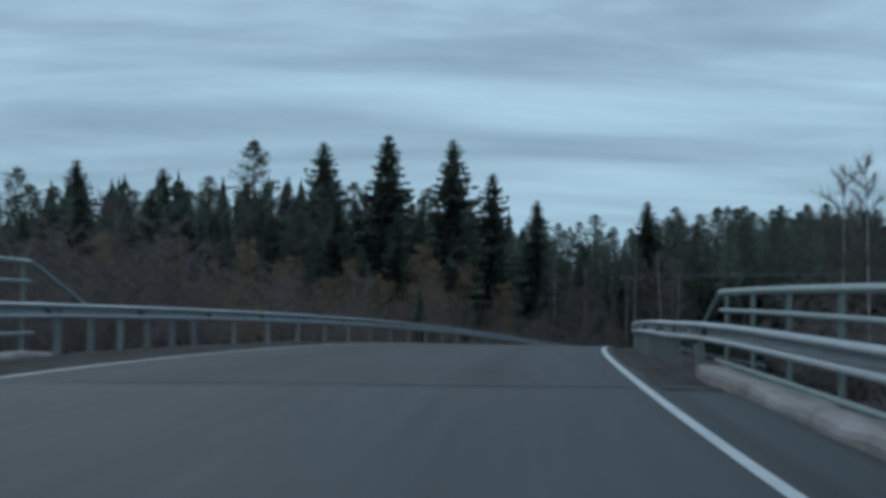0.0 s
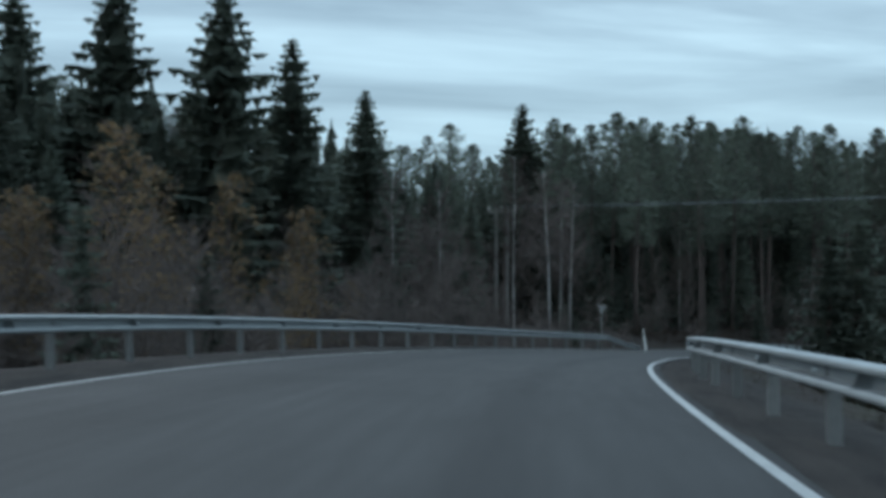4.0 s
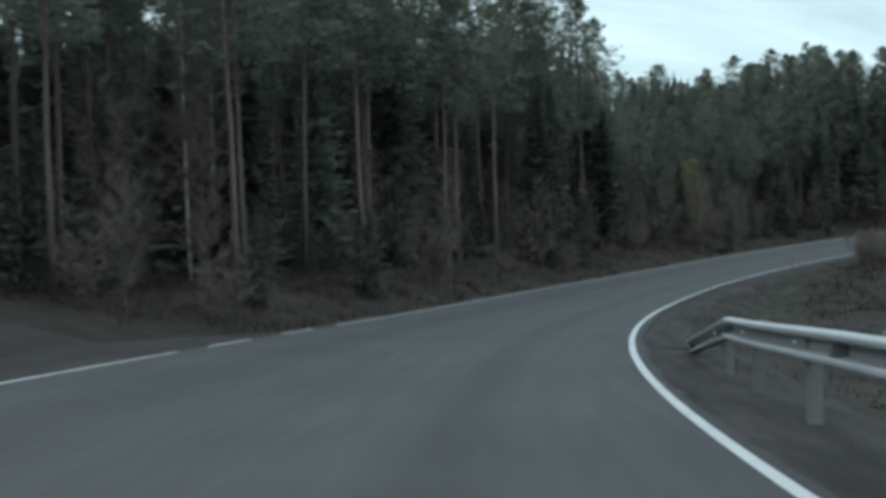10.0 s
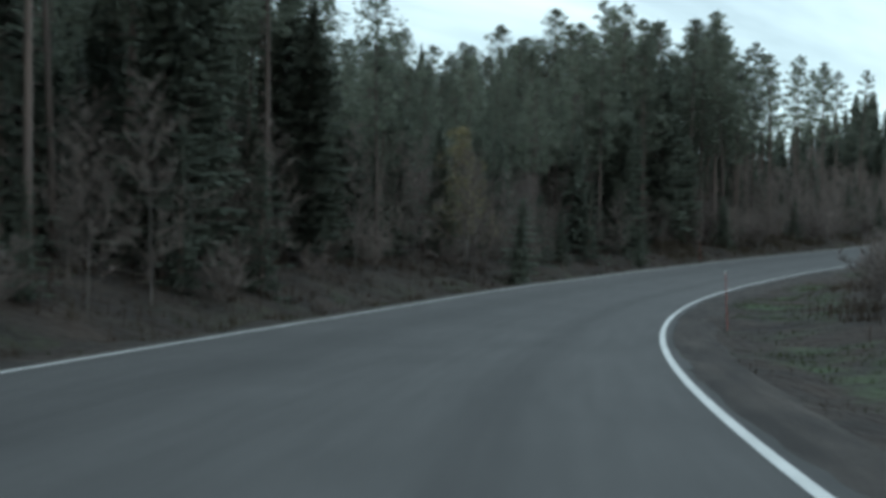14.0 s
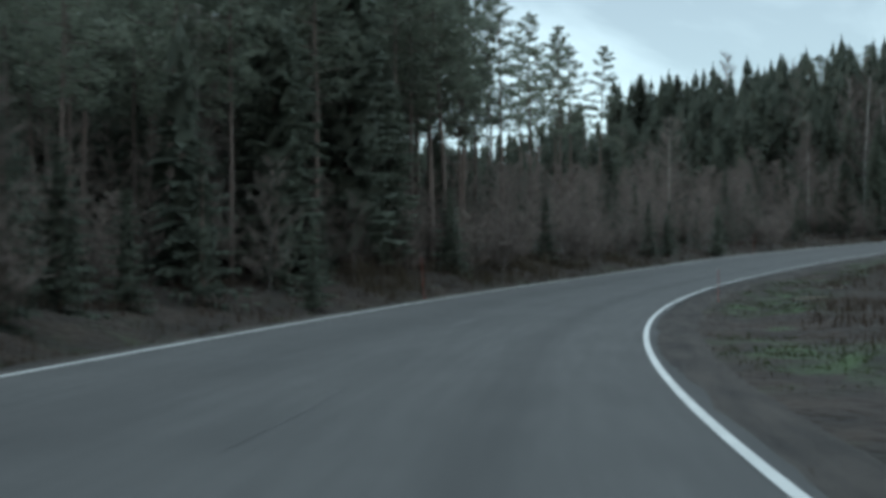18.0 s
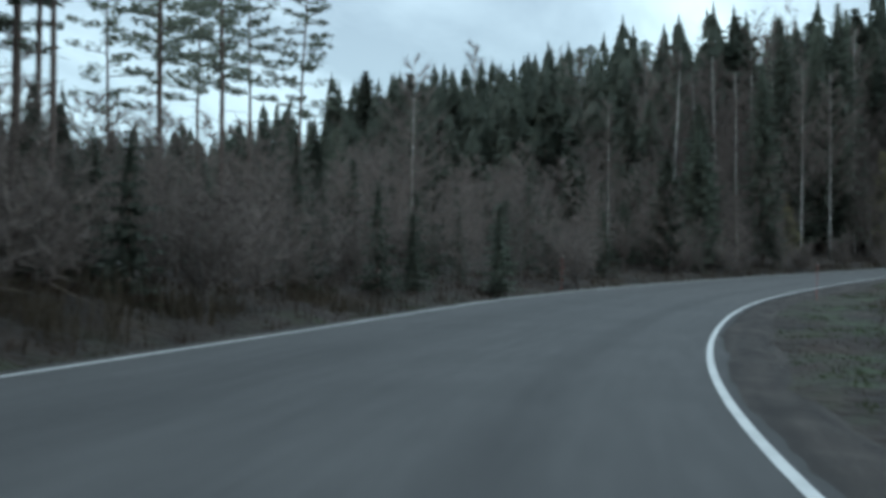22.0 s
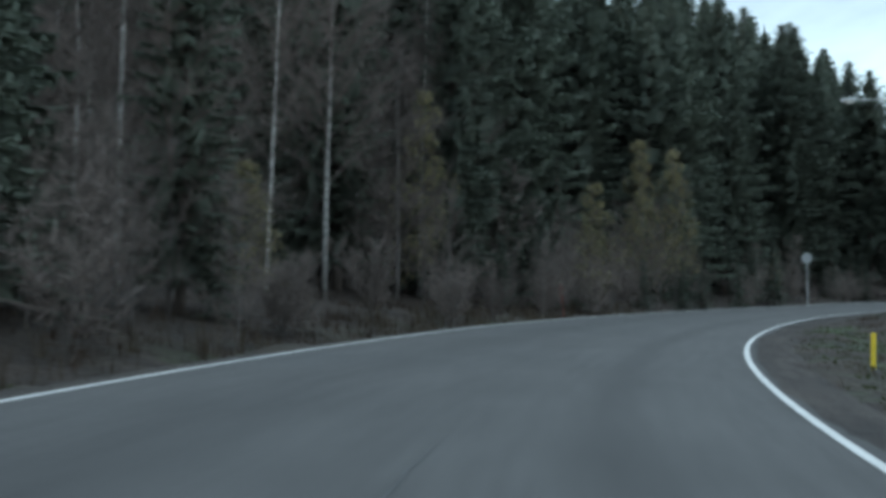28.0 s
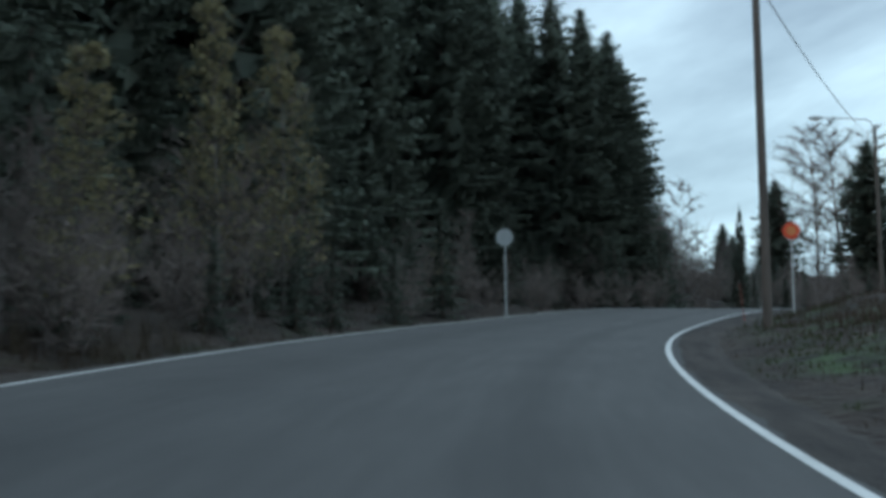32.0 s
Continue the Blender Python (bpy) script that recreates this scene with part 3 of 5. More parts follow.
for side, name, s0, s1, lats, dz in (
        (1, "shoulder_left", 119, 465, (0.04, 0.65, 0.95, 1.5, 2.6), (-0.045, -0.06, -0.11, -0.38, -0.95)),
        (-1, "shoulder_right", 121, 465, (0.04, 0.65, 0.95, 1.5, 2.6), (-0.045, -0.06, -0.11, -0.38, -0.95)),
        (1, "rail_shoulder_left", 13, 119, (0.04, 0.6, 1.2, 1.9, 2.3, 4.2), (-0.04, -0.015, 0.02, 0.03, -0.14, -0.95)),
        (-1, "rail_shoulder_right", 13, 121, (0.04, 0.5, 1.1, 1.5, 2.0, 3.6), (-0.045, -0.05, -0.06, -0.08, -0.25, -0.95))):
    ss = np.arange(s0, s1 + 0.1, 0.5)
    rows = []
    for k, (la, d) in enumerate(zip(lats, dz)):
        p = place(ss, (HALF + la) * side, d)
        if name == "rail_shoulder_right":
            p[:, 2] -= (0, 0.02, 0.05, 0.06, 0.06, 0)[k] * step01(ss, 70, 100)
        p[:, 2] += (0.0 if k == 0 else 0.05) * (lumpy(p[:, 0], p[:, 1], 0.9, 41 + k) - 0.5)
        rows.append(p)
    k = len(lats)
    i, j = [q.ravel() for q in np.meshgrid(np.arange(len(ss) - 1), np.arange(k - 1), indexing="ij")]
    q = i * k + j
    sh = new(name, new_mesh(name, np.stack(rows, 1).reshape(-1, 3), np.stack([q, q + 1, q + k + 1, q + k], 1), MAT["gravel"], True))
    road_marks(sh, [(HALF + la) * side for la in lats])
    tagged(sh, "grey-brown gravel shoulder beside the asphalt", "shoulder", kind="structure")


def verge_height(x, y):
    """The rough surface beside the road: the ground with tussocks and hollows, rising out of the gravel."""
    s, lat = station(x, y)
    side = np.abs(lat)
    edge = np.interp(s, ST, CZ) + np.tan(np.radians(np.interp(s, ST, CB))) * np.clip(lat, -5, 5)
    q = step01(side, 4.5, 6.0)
    z = (edge - 0.17) * (1 - q) + (ground_height(x, y) + 0.05) * q
    ramp = step01(side, 4.35, 5.6)
    lumps = 0.25 * (lumpy(x, y, 1.3, 51) - 0.5) + 0.15 * (lumpy(x, y, 0.55, 52) - 0.5) + 0.25 * (lumpy(x, y, 3.7, 53) - 0.45)
    return z + lumps * (0.45 + 0.55 * ramp)


def turf_share(x, y, lat, side):
    """How much of the verge is grown over with turf: a patchy band along the gravel."""
    grown = np.interp(station(x, y)[0], [110, 118, 150, 165], [0.8, 0.25, 0.3, 1.0])
    patch = grown * np.clip((lumpy(x, y, 4.3, 54) * 0.6 + lumpy(x, y, 1.5, 55) * 0.4 - 0.38) * 6, 0, 1)
    return np.clip(patch * np.exp(-((np.abs(lat) - 6.6) / 1.5) ** 2) * (1.5 if side < 0 else 0.5), 0, 1)


for side, name, reach, s_from in ((-1, "verge_inner", 12.5, 116), (1, "verge_outer", 10.5, 131)):
    vs_, vl = np.arange(s_from, 425, 0.6), np.arange(4.3, reach, 0.4)
    gs_, gl_ = np.meshgrid(vs_, vl * side, indexing="ij")
    p = place(gs_.ravel(), gl_.ravel())
    p[:, 2] = verge_height(p[:, 0], p[:, 1])
    far_edge = np.abs(gl_.ravel()) > reach - 0.6
    p[far_edge, 2] -= 0.35
    p[:, 2] -= 0.5 * (1 - step01(gs_.ravel(), s_from, s_from + 5))
    n, k = len(vs_), len(vl)
    i, j = [q.ravel() for q in np.meshgrid(np.arange(n - 1), np.arange(k - 1), indexing="ij")]
    a = i * k + j
    verge = new(name, new_mesh(name, p, np.stack([a, a + 1, a + k + 1, a + k], 1), MAT["soil"], True))
    verge.data.attributes.new("turf", "FLOAT", "POINT").data.foreach_set("value", turf_share(p[:, 0], p[:, 1], gl_.ravel(), side).astype(np.float32))
    tagged(verge, "rough verge of brown litter, dark earth and patches of grass", "verge", kind="structure")


def edge_line(name, s0, s1, lat, label, width=0.098):
    ob = new(name, new_mesh(name, *strip(s0, s1, [lat + width / 2, lat - width / 2], [0.005, 0.005]), MAT["line"]))
    return tagged(ob, label, "road marking", kind="structure")


edge_line("edge_line_left", -88, 119.9, 3.585, "continuous white edge line, slightly worn")
edge_line("edge_line_left", 129.3, 465, 3.585, "continuous white edge line, slightly worn")
edge_line("edge_line_right", -88, 465, -3.605, "continuous white edge line, slightly worn")
for s in (121.4, 125.4):
    edge_line("edge_dash", s, s + 2.1, 3.585, "short white dash across the side road's mouth")

joint = new("bridge_joint", new_mesh("bridge_joint", *strip(13.38, 13.52, [ragged(1, 21), 1.7, 0, -1.7, -4.4], [0.004, 0.006, 0.006, 0.006, 0.004], 0.07), MAT["tar"]))
tagged(joint, "dark rubber expansion joint across the end of the bridge", "joint", kind="structure")

# side road mouth on the left, gravel
mouth = []
for i, (lat, w) in enumerate(((HALF + 0.25, 3.6), (5, 2.8), (6, 2.4), (7.5, 2.1), (9, 1.9), (14, 1.8), (24, 1.8), (40, 1.8))):
    c = 123.2 - 0.1 * (lat - 3.6)
    p = np.stack([place(c - w + 2 * w * q, lat) for q in (-0.25, -0.08, 0.1, 0.5, 0.9, 1.08, 1.25)])
    if lat < 5:
        p[:, 2] -= 0.035
    else:
        p[:, 2] = np.maximum(ground_height(p[:, 0], p[:, 1]), p[:, 2] - 0.05 - 0.05 * (lat - 4) if lat < 8 else -99) + np.array([-0.5, 0.03, 0.1, 0.12, 0.1, 0.03, -0.5])
    mouth.append(p)
mv = np.concatenate(mouth)
mf = np.array([(i * 7 + j, i * 7 + j + 1, i * 7 + j + 8, i * 7 + j + 7) for i in range(7) for j in range(6)])
tagged(new("side_road", new_mesh("side_road", mv, mf, MAT["gravel"], True)), "narrow gravel side road joining the main road", "road", kind="structure")

# ---- guard rails and bridge parapets ----
BEAM = [(0.04, 0.128), (-0.035, 0.12), (-0.055, 0.108), (-0.06, 0.09), (-0.055, 0.07), (-0.035, 0.056), (0.055, 0.04), (0.055, -0.04), (-0.035, -0.056), (-0.055, -0.07), (-0.06, -0.09), (-0.055, -0.108), (-0.035, -0.12), (0.04, -0.128),
        (0.045, -0.122), (-0.03, -0.112), (-0.046, -0.1), (-0.05, -0.09), (-0.046, -0.078), (-0.03, -0.066), (0.062, -0.048), (0.062, 0.048), (-0.03, 0.066), (-0.046, 0.078), (-0.05, 0.09), (-0.046, 0.1), (-0.03, 0.112), (0.045, 0.122)]


def guardrail(side, lat_of, s0, s1, drop, drop_end, dense_to, high_of, label, spacing=2.74):
    """lat_of: the beam's offset at a station; the end is ramped down over drop metres; posts stand closer before dense_to."""
    rail = thing("guardrail", label, "guard rail", place(s0, float(lat_of(s0))), "guard rails along the embankment")
    base = np.array(rail.matrix_basis.translation)
    prof = [(x * side, z) for x, z in BEAM]
    joints = list(np.arange(s0, s1 - drop - 2, 4.02)) + [s1 - drop]
    high = float(high_of(s1))
    for p, q in zip(joints[:-1], joints[1:]):
        ss = np.linspace(p, q + 0.12, 5)
        v, f = sweep(ss, lat_of(ss) + np.linspace(0.004, -0.004, 5) * side, high_of(ss), prof)
        part("beam", (v - base, f), MAT["galvanised"], rail)
    down = np.linspace(s1 - drop, s1, 6)
    v, f = sweep(down, lat_of(down), np.interp(down, [down[0], s1], [high, drop_end]), prof)
    part("end_beam", (v - base, f), MAT["galvanised"], rail, "beam section ramped down to the ground")
    pm = new_mesh("post", *joined([box(-0.055, -0.05, -1.2, 0.055, 0.05, 0.7, 0.012), box(-0.04, -0.06, 0.56, 0.04, 0.06, 0.75, 0.01)]), MAT["post"])
    bolt = new_mesh("bolt", *tube([(0, 0, 0), (0, 0, 0.03)], [0.03, 0.022], 6), MAT["galvanised"])
    s = s0 + 0.6
    while s < s1 - drop * 0.45:
        la = float(lat_of(s))
        low = 0.0 if s < s1 - drop else (s - s1 + drop) / drop * (high - drop_end)
        p = place(s, la + 0.11 * side) - base
        ob = new("post", pm)
        ob.parent = rail
        ob.matrix_basis = pose(p[0], p[1], p[2] - low - 0.645 + float(high_of(s)), random.uniform(-1.5, 1.5), random.uniform(-1, 1), float(np.interp(s, ST, CH)))
        b = new("bolt", bolt)
        b.parent = rail
        q = place(s, la - 0.03 * side, float(high_of(s)) - low) - base
        b.matrix_basis = pose(q[0], q[1], q[2], 0, 90 * side, float(np.interp(s, ST, CH)))
        s += spacing / 2 if s < dense_to else spacing
    return rail


def rail_left(s):
    return np.interp(s, [-60, 19, 32, 60, 90, 114], [5.75, 5.7, 5.45, 4.85, 4.75, 4.65])


def rail_right(s):
    return np.interp(s, [-60, 16.4, 19.0, 40, 60, 85, 92, 98, 104, 110, 116], [-4.75, -4.75, -4.42, -4.3, -4.3, -4.6, -4.85, -4.7, -4.5, -4.46, -4.54])


def high_left(s):
    return np.interp(s, [19, 45, 70], [0.76, 0.69, 0.665])


def high_right(s):
    return np.interp(s, [17, 40, 92, 98, 104, 110, 115], [0.51, 0.52, 0.48, 0.505, 0.525, 0.56, 0.5])


guardrail(1, rail_left, 20.0, 114.2, 6.0, 0.02, 27, high_left, "long galvanised steel guard rail on pale posts")
guardrail(-1, rail_right, 17.0, 121.3, 6.2, -0.08, 28, high_right, "galvanised steel guard rail on the curve's inside")


def parapet(side, lat_of, s0, s1, slope, levels, label):
    """Steel bridge parapet: top and upper rails, a double-lobed beam in front, a low rail, and a sloping end bar."""
    top, upper, beam, low = levels
    lat = float(lat_of(0))
    rail = thing("bridge_parapet", label, "railing", place(s0, lat), "parapets of the bridge")
    base = np.array(rail.matrix_basis.translation)
    ang = np.arange(8) * np.pi / 4
    for name, dz, r, off in (("top_rail", top, 0.04, 0.1), ("upper_rail", upper, 0.027, 0.1), ("lower_rail", low, 0.03, 0.05)):
        v, f = sweep(np.linspace(s0, s1, 40), lat + off * side, dz, [(r * 0.9 * math.cos(q), r * math.sin(q)) for q in ang])
        part(name, (v - base, f), MAT["painted_steel"], rail)
    v, f = tube([place(s1, lat + 0.1 * side, top), place(s1 + slope, lat + 0.05 * side, beam + 0.12)], [0.035, 0.032], 8)
    part("end_bar", (v - base, f), MAT["painted_steel"], rail, "sloping end bar")
    ss = np.linspace(s0, 20.0 if side > 0 else 17.0, 30)
    v, f = sweep(ss, lat_of(ss), beam, [(x * side, z) for x, z in BEAM])
    part("beam", (v - base, f), MAT["galvanised"], rail)
    pm = new_mesh("parapet_post", *box(-0.022, -0.03, -0.1, 0.022, 0.03, top - 0.02, 0.008), MAT["painted_steel"])
    for s in np.arange(s1 - 0.15, s0, -2.0):
        ob = new("parapet_post", pm)
        ob.parent = rail
        p = place(s, lat + 0.16 * side) - base
        ob.matrix_basis = pose(p[0], p[1], p[2], 0, 0, float(np.interp(s, ST, CH)))


parapet(-1, rail_right, -70, 16.6, 1.2, (1.03, 0.8, 0.51, 0.15), "pale green-grey steel parapet on the bridge's edge beam")
parapet(1, rail_left, -70, 19.6, 2.1, (1.55, 1.23, 0.76, 0.39), "pale green-grey steel parapet on the bridge's edge beam")
for side, lat, s1 in ((-1, -4.5, 16.6), (1, 5.45, 19.9)):
    ss = np.arange(-40, s1 + 0.01, 0.3)
    v, f = sweep(ss, lat, 0.0, [(0, -0.3), (0, 0.03), (0.02 * side, 0.08), (0.1 * side, 0.1), (0.3 * side, 0.1), (0.5 * side, 0.09), (0.55 * side, 0.04), (0.55 * side, -0.7), (0.2 * side, -0.7)])
    chip = np.tile([0, 1, 1, 1, 0.6, 1, 1, 0, 0], len(ss))
    v[:, 2] += chip * 0.09 * (lumpy(v[:, 0] * 2.3, v[:, 1] * 2.3, 1.0, 71) - 0.5)
    v[:, 0] += chip * 0.07 * (lumpy(v[:, 0] * 2.9, v[:, 1] * 2.9, 1.0, 72) - 0.5)
    tagged(new("bridge_edge_beam", new_mesh("bridge_edge_beam", v, f, MAT["concrete"])), "weathered pale concrete edge beam with a worn top", "kerb", kind="structure")
v, f = sweep(np.arange(-88, 13.01, 1.0), 0.0, -0.1, [(5.7, 0.0), (-4.9, 0.0), (-4.3, -0.6), (5.2, -0.6)])
tagged(new("bridge_slab", new_mesh("bridge_slab", v, f, MAT["concrete"])), "concrete slab under the bridge deck", "bridge", kind="structure")

# ---- trees: each kind is built a few times and then copied ----
def taper(z, height):
    """A spruce's outline: quickly widening below the tip, then nearly upright."""
    return 1.05 * (1 - np.exp(-(1 - z) * height / 5.6))


def cone_core(height, reach, rng, rows=9, sides=9, share=0.5):
    """The shaded inner body of a conifer's crown, ragged."""
    z = (1 - np.linspace(0.95, 0.1, rows) ** 1.3)[:, None] + np.zeros((1, sides))
    a = np.arange(sides)[None] * 6.283 / sides + rng.uniform(-0.3, 0.3, (rows, sides))
    r = (reach * share * taper(z, height) + 0.01) * rng.uniform(0.45, 1.25, (rows, sides))
    v = np.stack([np.cos(a) * r, np.sin(a) * r, (z + rng.uniform(-0.3, 0.3, z.shape) * (1.05 - z) * 1.3 / rows) * height], 2).reshape(-1, 3)
    i, k = [q.ravel() for q in np.meshgrid(np.arange(rows - 1), np.arange(sides), indexing="ij")]
    p, q = i * sides + k, i * sides + (k + 1) % sides
    f = np.concatenate([np.stack([p, q, q + sides], 1), np.stack([p, q + sides, p + sides], 1)])
    return v, f[rng.uniform(size=len(f)) < 0.72]


def coarse_spruce(height, reach, rng, count=240):
    """A spruce deep in the wood: ragged core and drooping sprays."""
    z = 0.03 + 0.955 * (1 - rng.uniform(size=count) ** 0.75)
    a = rng.uniform(0, 6.283, count)
    r = reach * taper(z, height) * rng.uniform(0.7, 1.12, count) + 0.03
    out = np.stack([np.cos(a), np.sin(a), np.zeros(count)], 1)
    side = np.stack([-np.sin(a), np.cos(a), np.zeros(count)], 1)
    w = (0.04 + 0.5 * taper(z, height))[:, None] * rng.uniform(0.6, 1.3, (count, 1))
    up = np.array([0, 0, 1.0])
    root = out * (r * 0.35)[:, None] + up * (z * height)[:, None]
    tip = out * r[:, None] + up * (z * height - 0.28 * r)[:, None]
    v = np.stack([root - side * w, root + side * w - up * 0.25 * w, tip], 1).reshape(-1, 3)
    k = np.arange(4) * 1.57
    leader = np.stack([np.stack([0 * k, 0 * k, 0 * k + height + 0.25], 1), np.stack([0.13 * np.cos(k), 0.13 * np.sin(k), 0 * k + height - 1.3], 1),
                       np.stack([0.13 * np.cos(k + 1.9), 0.13 * np.sin(k + 1.9), 0 * k + height - 1.3], 1)], 1).reshape(-1, 3)
    v = np.concatenate([v, leader])
    return joined([(v, np.arange(len(v)).reshape(-1, 3)), cone_core(height, reach, rng, 12, 7, 0.5)])


def spruce_crown(height, reach, rng, rows=44, twigs=5, base=0.05, broad=1.0, core=0.4):
    """Drooping whorls of flat, fringed boughs."""
    tri = []
    for u in np.linspace(0, 1, rows):
        # whorls stand closer towards the tip
        z = base + (0.985 - base) * (1 - (1 - u) ** 1.3)
        z = min(0.99, z + rng.uniform(-0.3, 0.3) / rows * (1.3 - u))
        ln = reach * taper(z, height) * rng.uniform(0.85, 1.1) + 0.15
        n = int(round(5 + 2.5 * (1 - z)))
        a0 = rng.uniform(0, 6.28)
        for k in range(n):
            az = a0 + k * 6.283 / n + rng.uniform(-0.25, 0.25)
            le = ln * rng.uniform(0.72, 1.12)
            out = np.array([math.cos(az), math.sin(az), 0])
            side = np.array([-math.sin(az), math.cos(az), 0])
            droop = rng.uniform(0.25, 0.5) * (1 - 0.75 * z)
            p0 = np.array([0, 0, z * height])

            def at(u):
                return p0 + out * le * u + np.array([0, 0, le * (-droop * u + 0.22 * u * u)])
            w = min(0.27, 0.11 * le + 0.07) * broad
            count = max(4, int(twigs * (0.6 + 0.62 * le)))
            tri += [(at(0.02) - side * 0.05, at(0.02) + side * 0.05, at(1.0))]
            for i in range(count):
                u = (i + rng.uniform(0.3, 1.0)) / count * 0.92
                p = at(u)
                wd = w * (1.25 - 0.75 * u) * rng.uniform(0.7, 1.4)
                fw = out * wd * rng.uniform(0.35, 0.9)
                for sg in (-1, 1):
                    sp = min(0.2, 0.1 * le) * broad ** 1.4
                    tri += [(p - out * sp, p + out * sp, p + side * sg * wd * 1.5 + fw - np.array([0, 0, wd * rng.uniform(0.3, 0.9)]))]
                tri += [(p - out * sp * 0.75, p + out * sp * 0.75, p - np.array([0, 0, wd * rng.uniform(1.0, 2.4)]) + fw * 0.5)]
    top = np.array([0, 0, height])
    for k in range(3):
        az = k * 2.1
        tri += [(top, top + np.array([0.12 * math.cos(az), 0.12 * math.sin(az), -1.0]), top + np.array([0.12 * math.cos(az + 2), 0.12 * math.sin(az + 2), -1.0]))]
    v = np.array(tri).reshape(-1, 3)
    return joined([(v, np.arange(len(v)).reshape(-1, 3)), cone_core(height, reach, rng, 24, 11, core)])


def scattered(centre, radii, count, size, rng, flat=0.5):
    """Small randomly turned triangles in an ellipsoid."""
    d = rng.normal(size=(count, 3))
    d /= np.linalg.norm(d, axis=1)[:, None]
    c = np.asarray(centre) + d * np.asarray(radii) * rng.uniform(0.35, 1, (count, 1)) ** 0.6
    e = rng.normal(size=(count, 3, 3)) * size
    e[:, :, 2] *= flat
    v = (c[:, None] + e).reshape(-1, 3)
    return v, np.arange(len(v)).reshape(-1, 3)


def bent(height, lean, rng, n=7):
    z = np.linspace(0, 1, n)
    return np.stack([lean[0] * z**1.5 + 0.05 * rng.normal(size=n) * z, lean[1] * z**1.5 + 0.05 * rng.normal(size=n) * z, z * height], 1)


def pine_parts(height, rng, low=0.5, density=1.0, spread=1.9, point=0.8, deep=0.2, thick=15, fine=0.12):
    """Trunk, limbs and a pointed crown of many small needle tufts."""
    lean = rng.normal(size=2) * 0.25
    tp = bent(height * 0.97, lean, rng)
    tp[0, 2] = -0.5
    trunk = tube(tp, np.linspace(0.102, 0.028, len(tp)) * height / 18, 7)
    chunks, limbs = [], []
    n = int(56 * density)
    for k in range(n):
        q = 1 - (1 - (k + rng.uniform(0, 1)) / n) ** 1.25
        z = low + (0.985 - low) * q
        az = k * 2.4 + rng.uniform(-0.5, 0.5)
        ln = spread * (1.0 - q) ** point * (0.55 + 0.45 * min(1, q * 4)) * rng.uniform(0.65, 1.2) + 0.1
        p = np.array([np.interp(z * height, tp[:, 2], tp[:, 0]), np.interp(z * height, tp[:, 2], tp[:, 1]), z * height])
        tip = p + np.array([math.cos(az) * ln, math.sin(az) * ln, ln * (0.5 * q + rng.uniform(-0.18, 0.2))])
        mid = (p + tip) / 2 + np.array([0, 0, -0.06 * ln])
        if k % 2 == 0:
            limbs.append(tube([p, mid, tip], [0.04, 0.028, 0.012], 3, False))
        for u, sz in ((0.45, 0.8), (0.75, 1.0), (1.0, 0.75)):
            c = p + (tip - p) * u + np.array([0, 0, 0.08])
            r = (0.26 * ln + 0.08) * sz
            chunks.append(scattered(c, (r, r, deep * ln * sz + 0.1), thick, fine * (0.6 + 0.35 * ln), rng, 0.6))
    for z in (0.955, 0.975, 0.99):
        r = (1 - z) * height * 0.2 + 0.05
        chunks.append(scattered((lean[0], lean[1], z * height), (r, r, 0.3), 12, 0.07, rng, 1.0))
    # dead lower snags on the bare trunk
    for k in range(7):
        z = low * rng.uniform(0.45, 1.0) * height
        az, ln = rng.uniform(0, 6.28), rng.uniform(0.4, 1.1)
        p = np.array([np.interp(z, tp[:, 2], tp[:, 0]), np.interp(z, tp[:, 2], tp[:, 1]), z])
        limbs.append(tube([p, p + np.array([math.cos(az) * ln, math.sin(az) * ln, -0.1 * ln])], [0.022, 0.006], 3, False))
    return trunk, joined(limbs), joined(chunks)


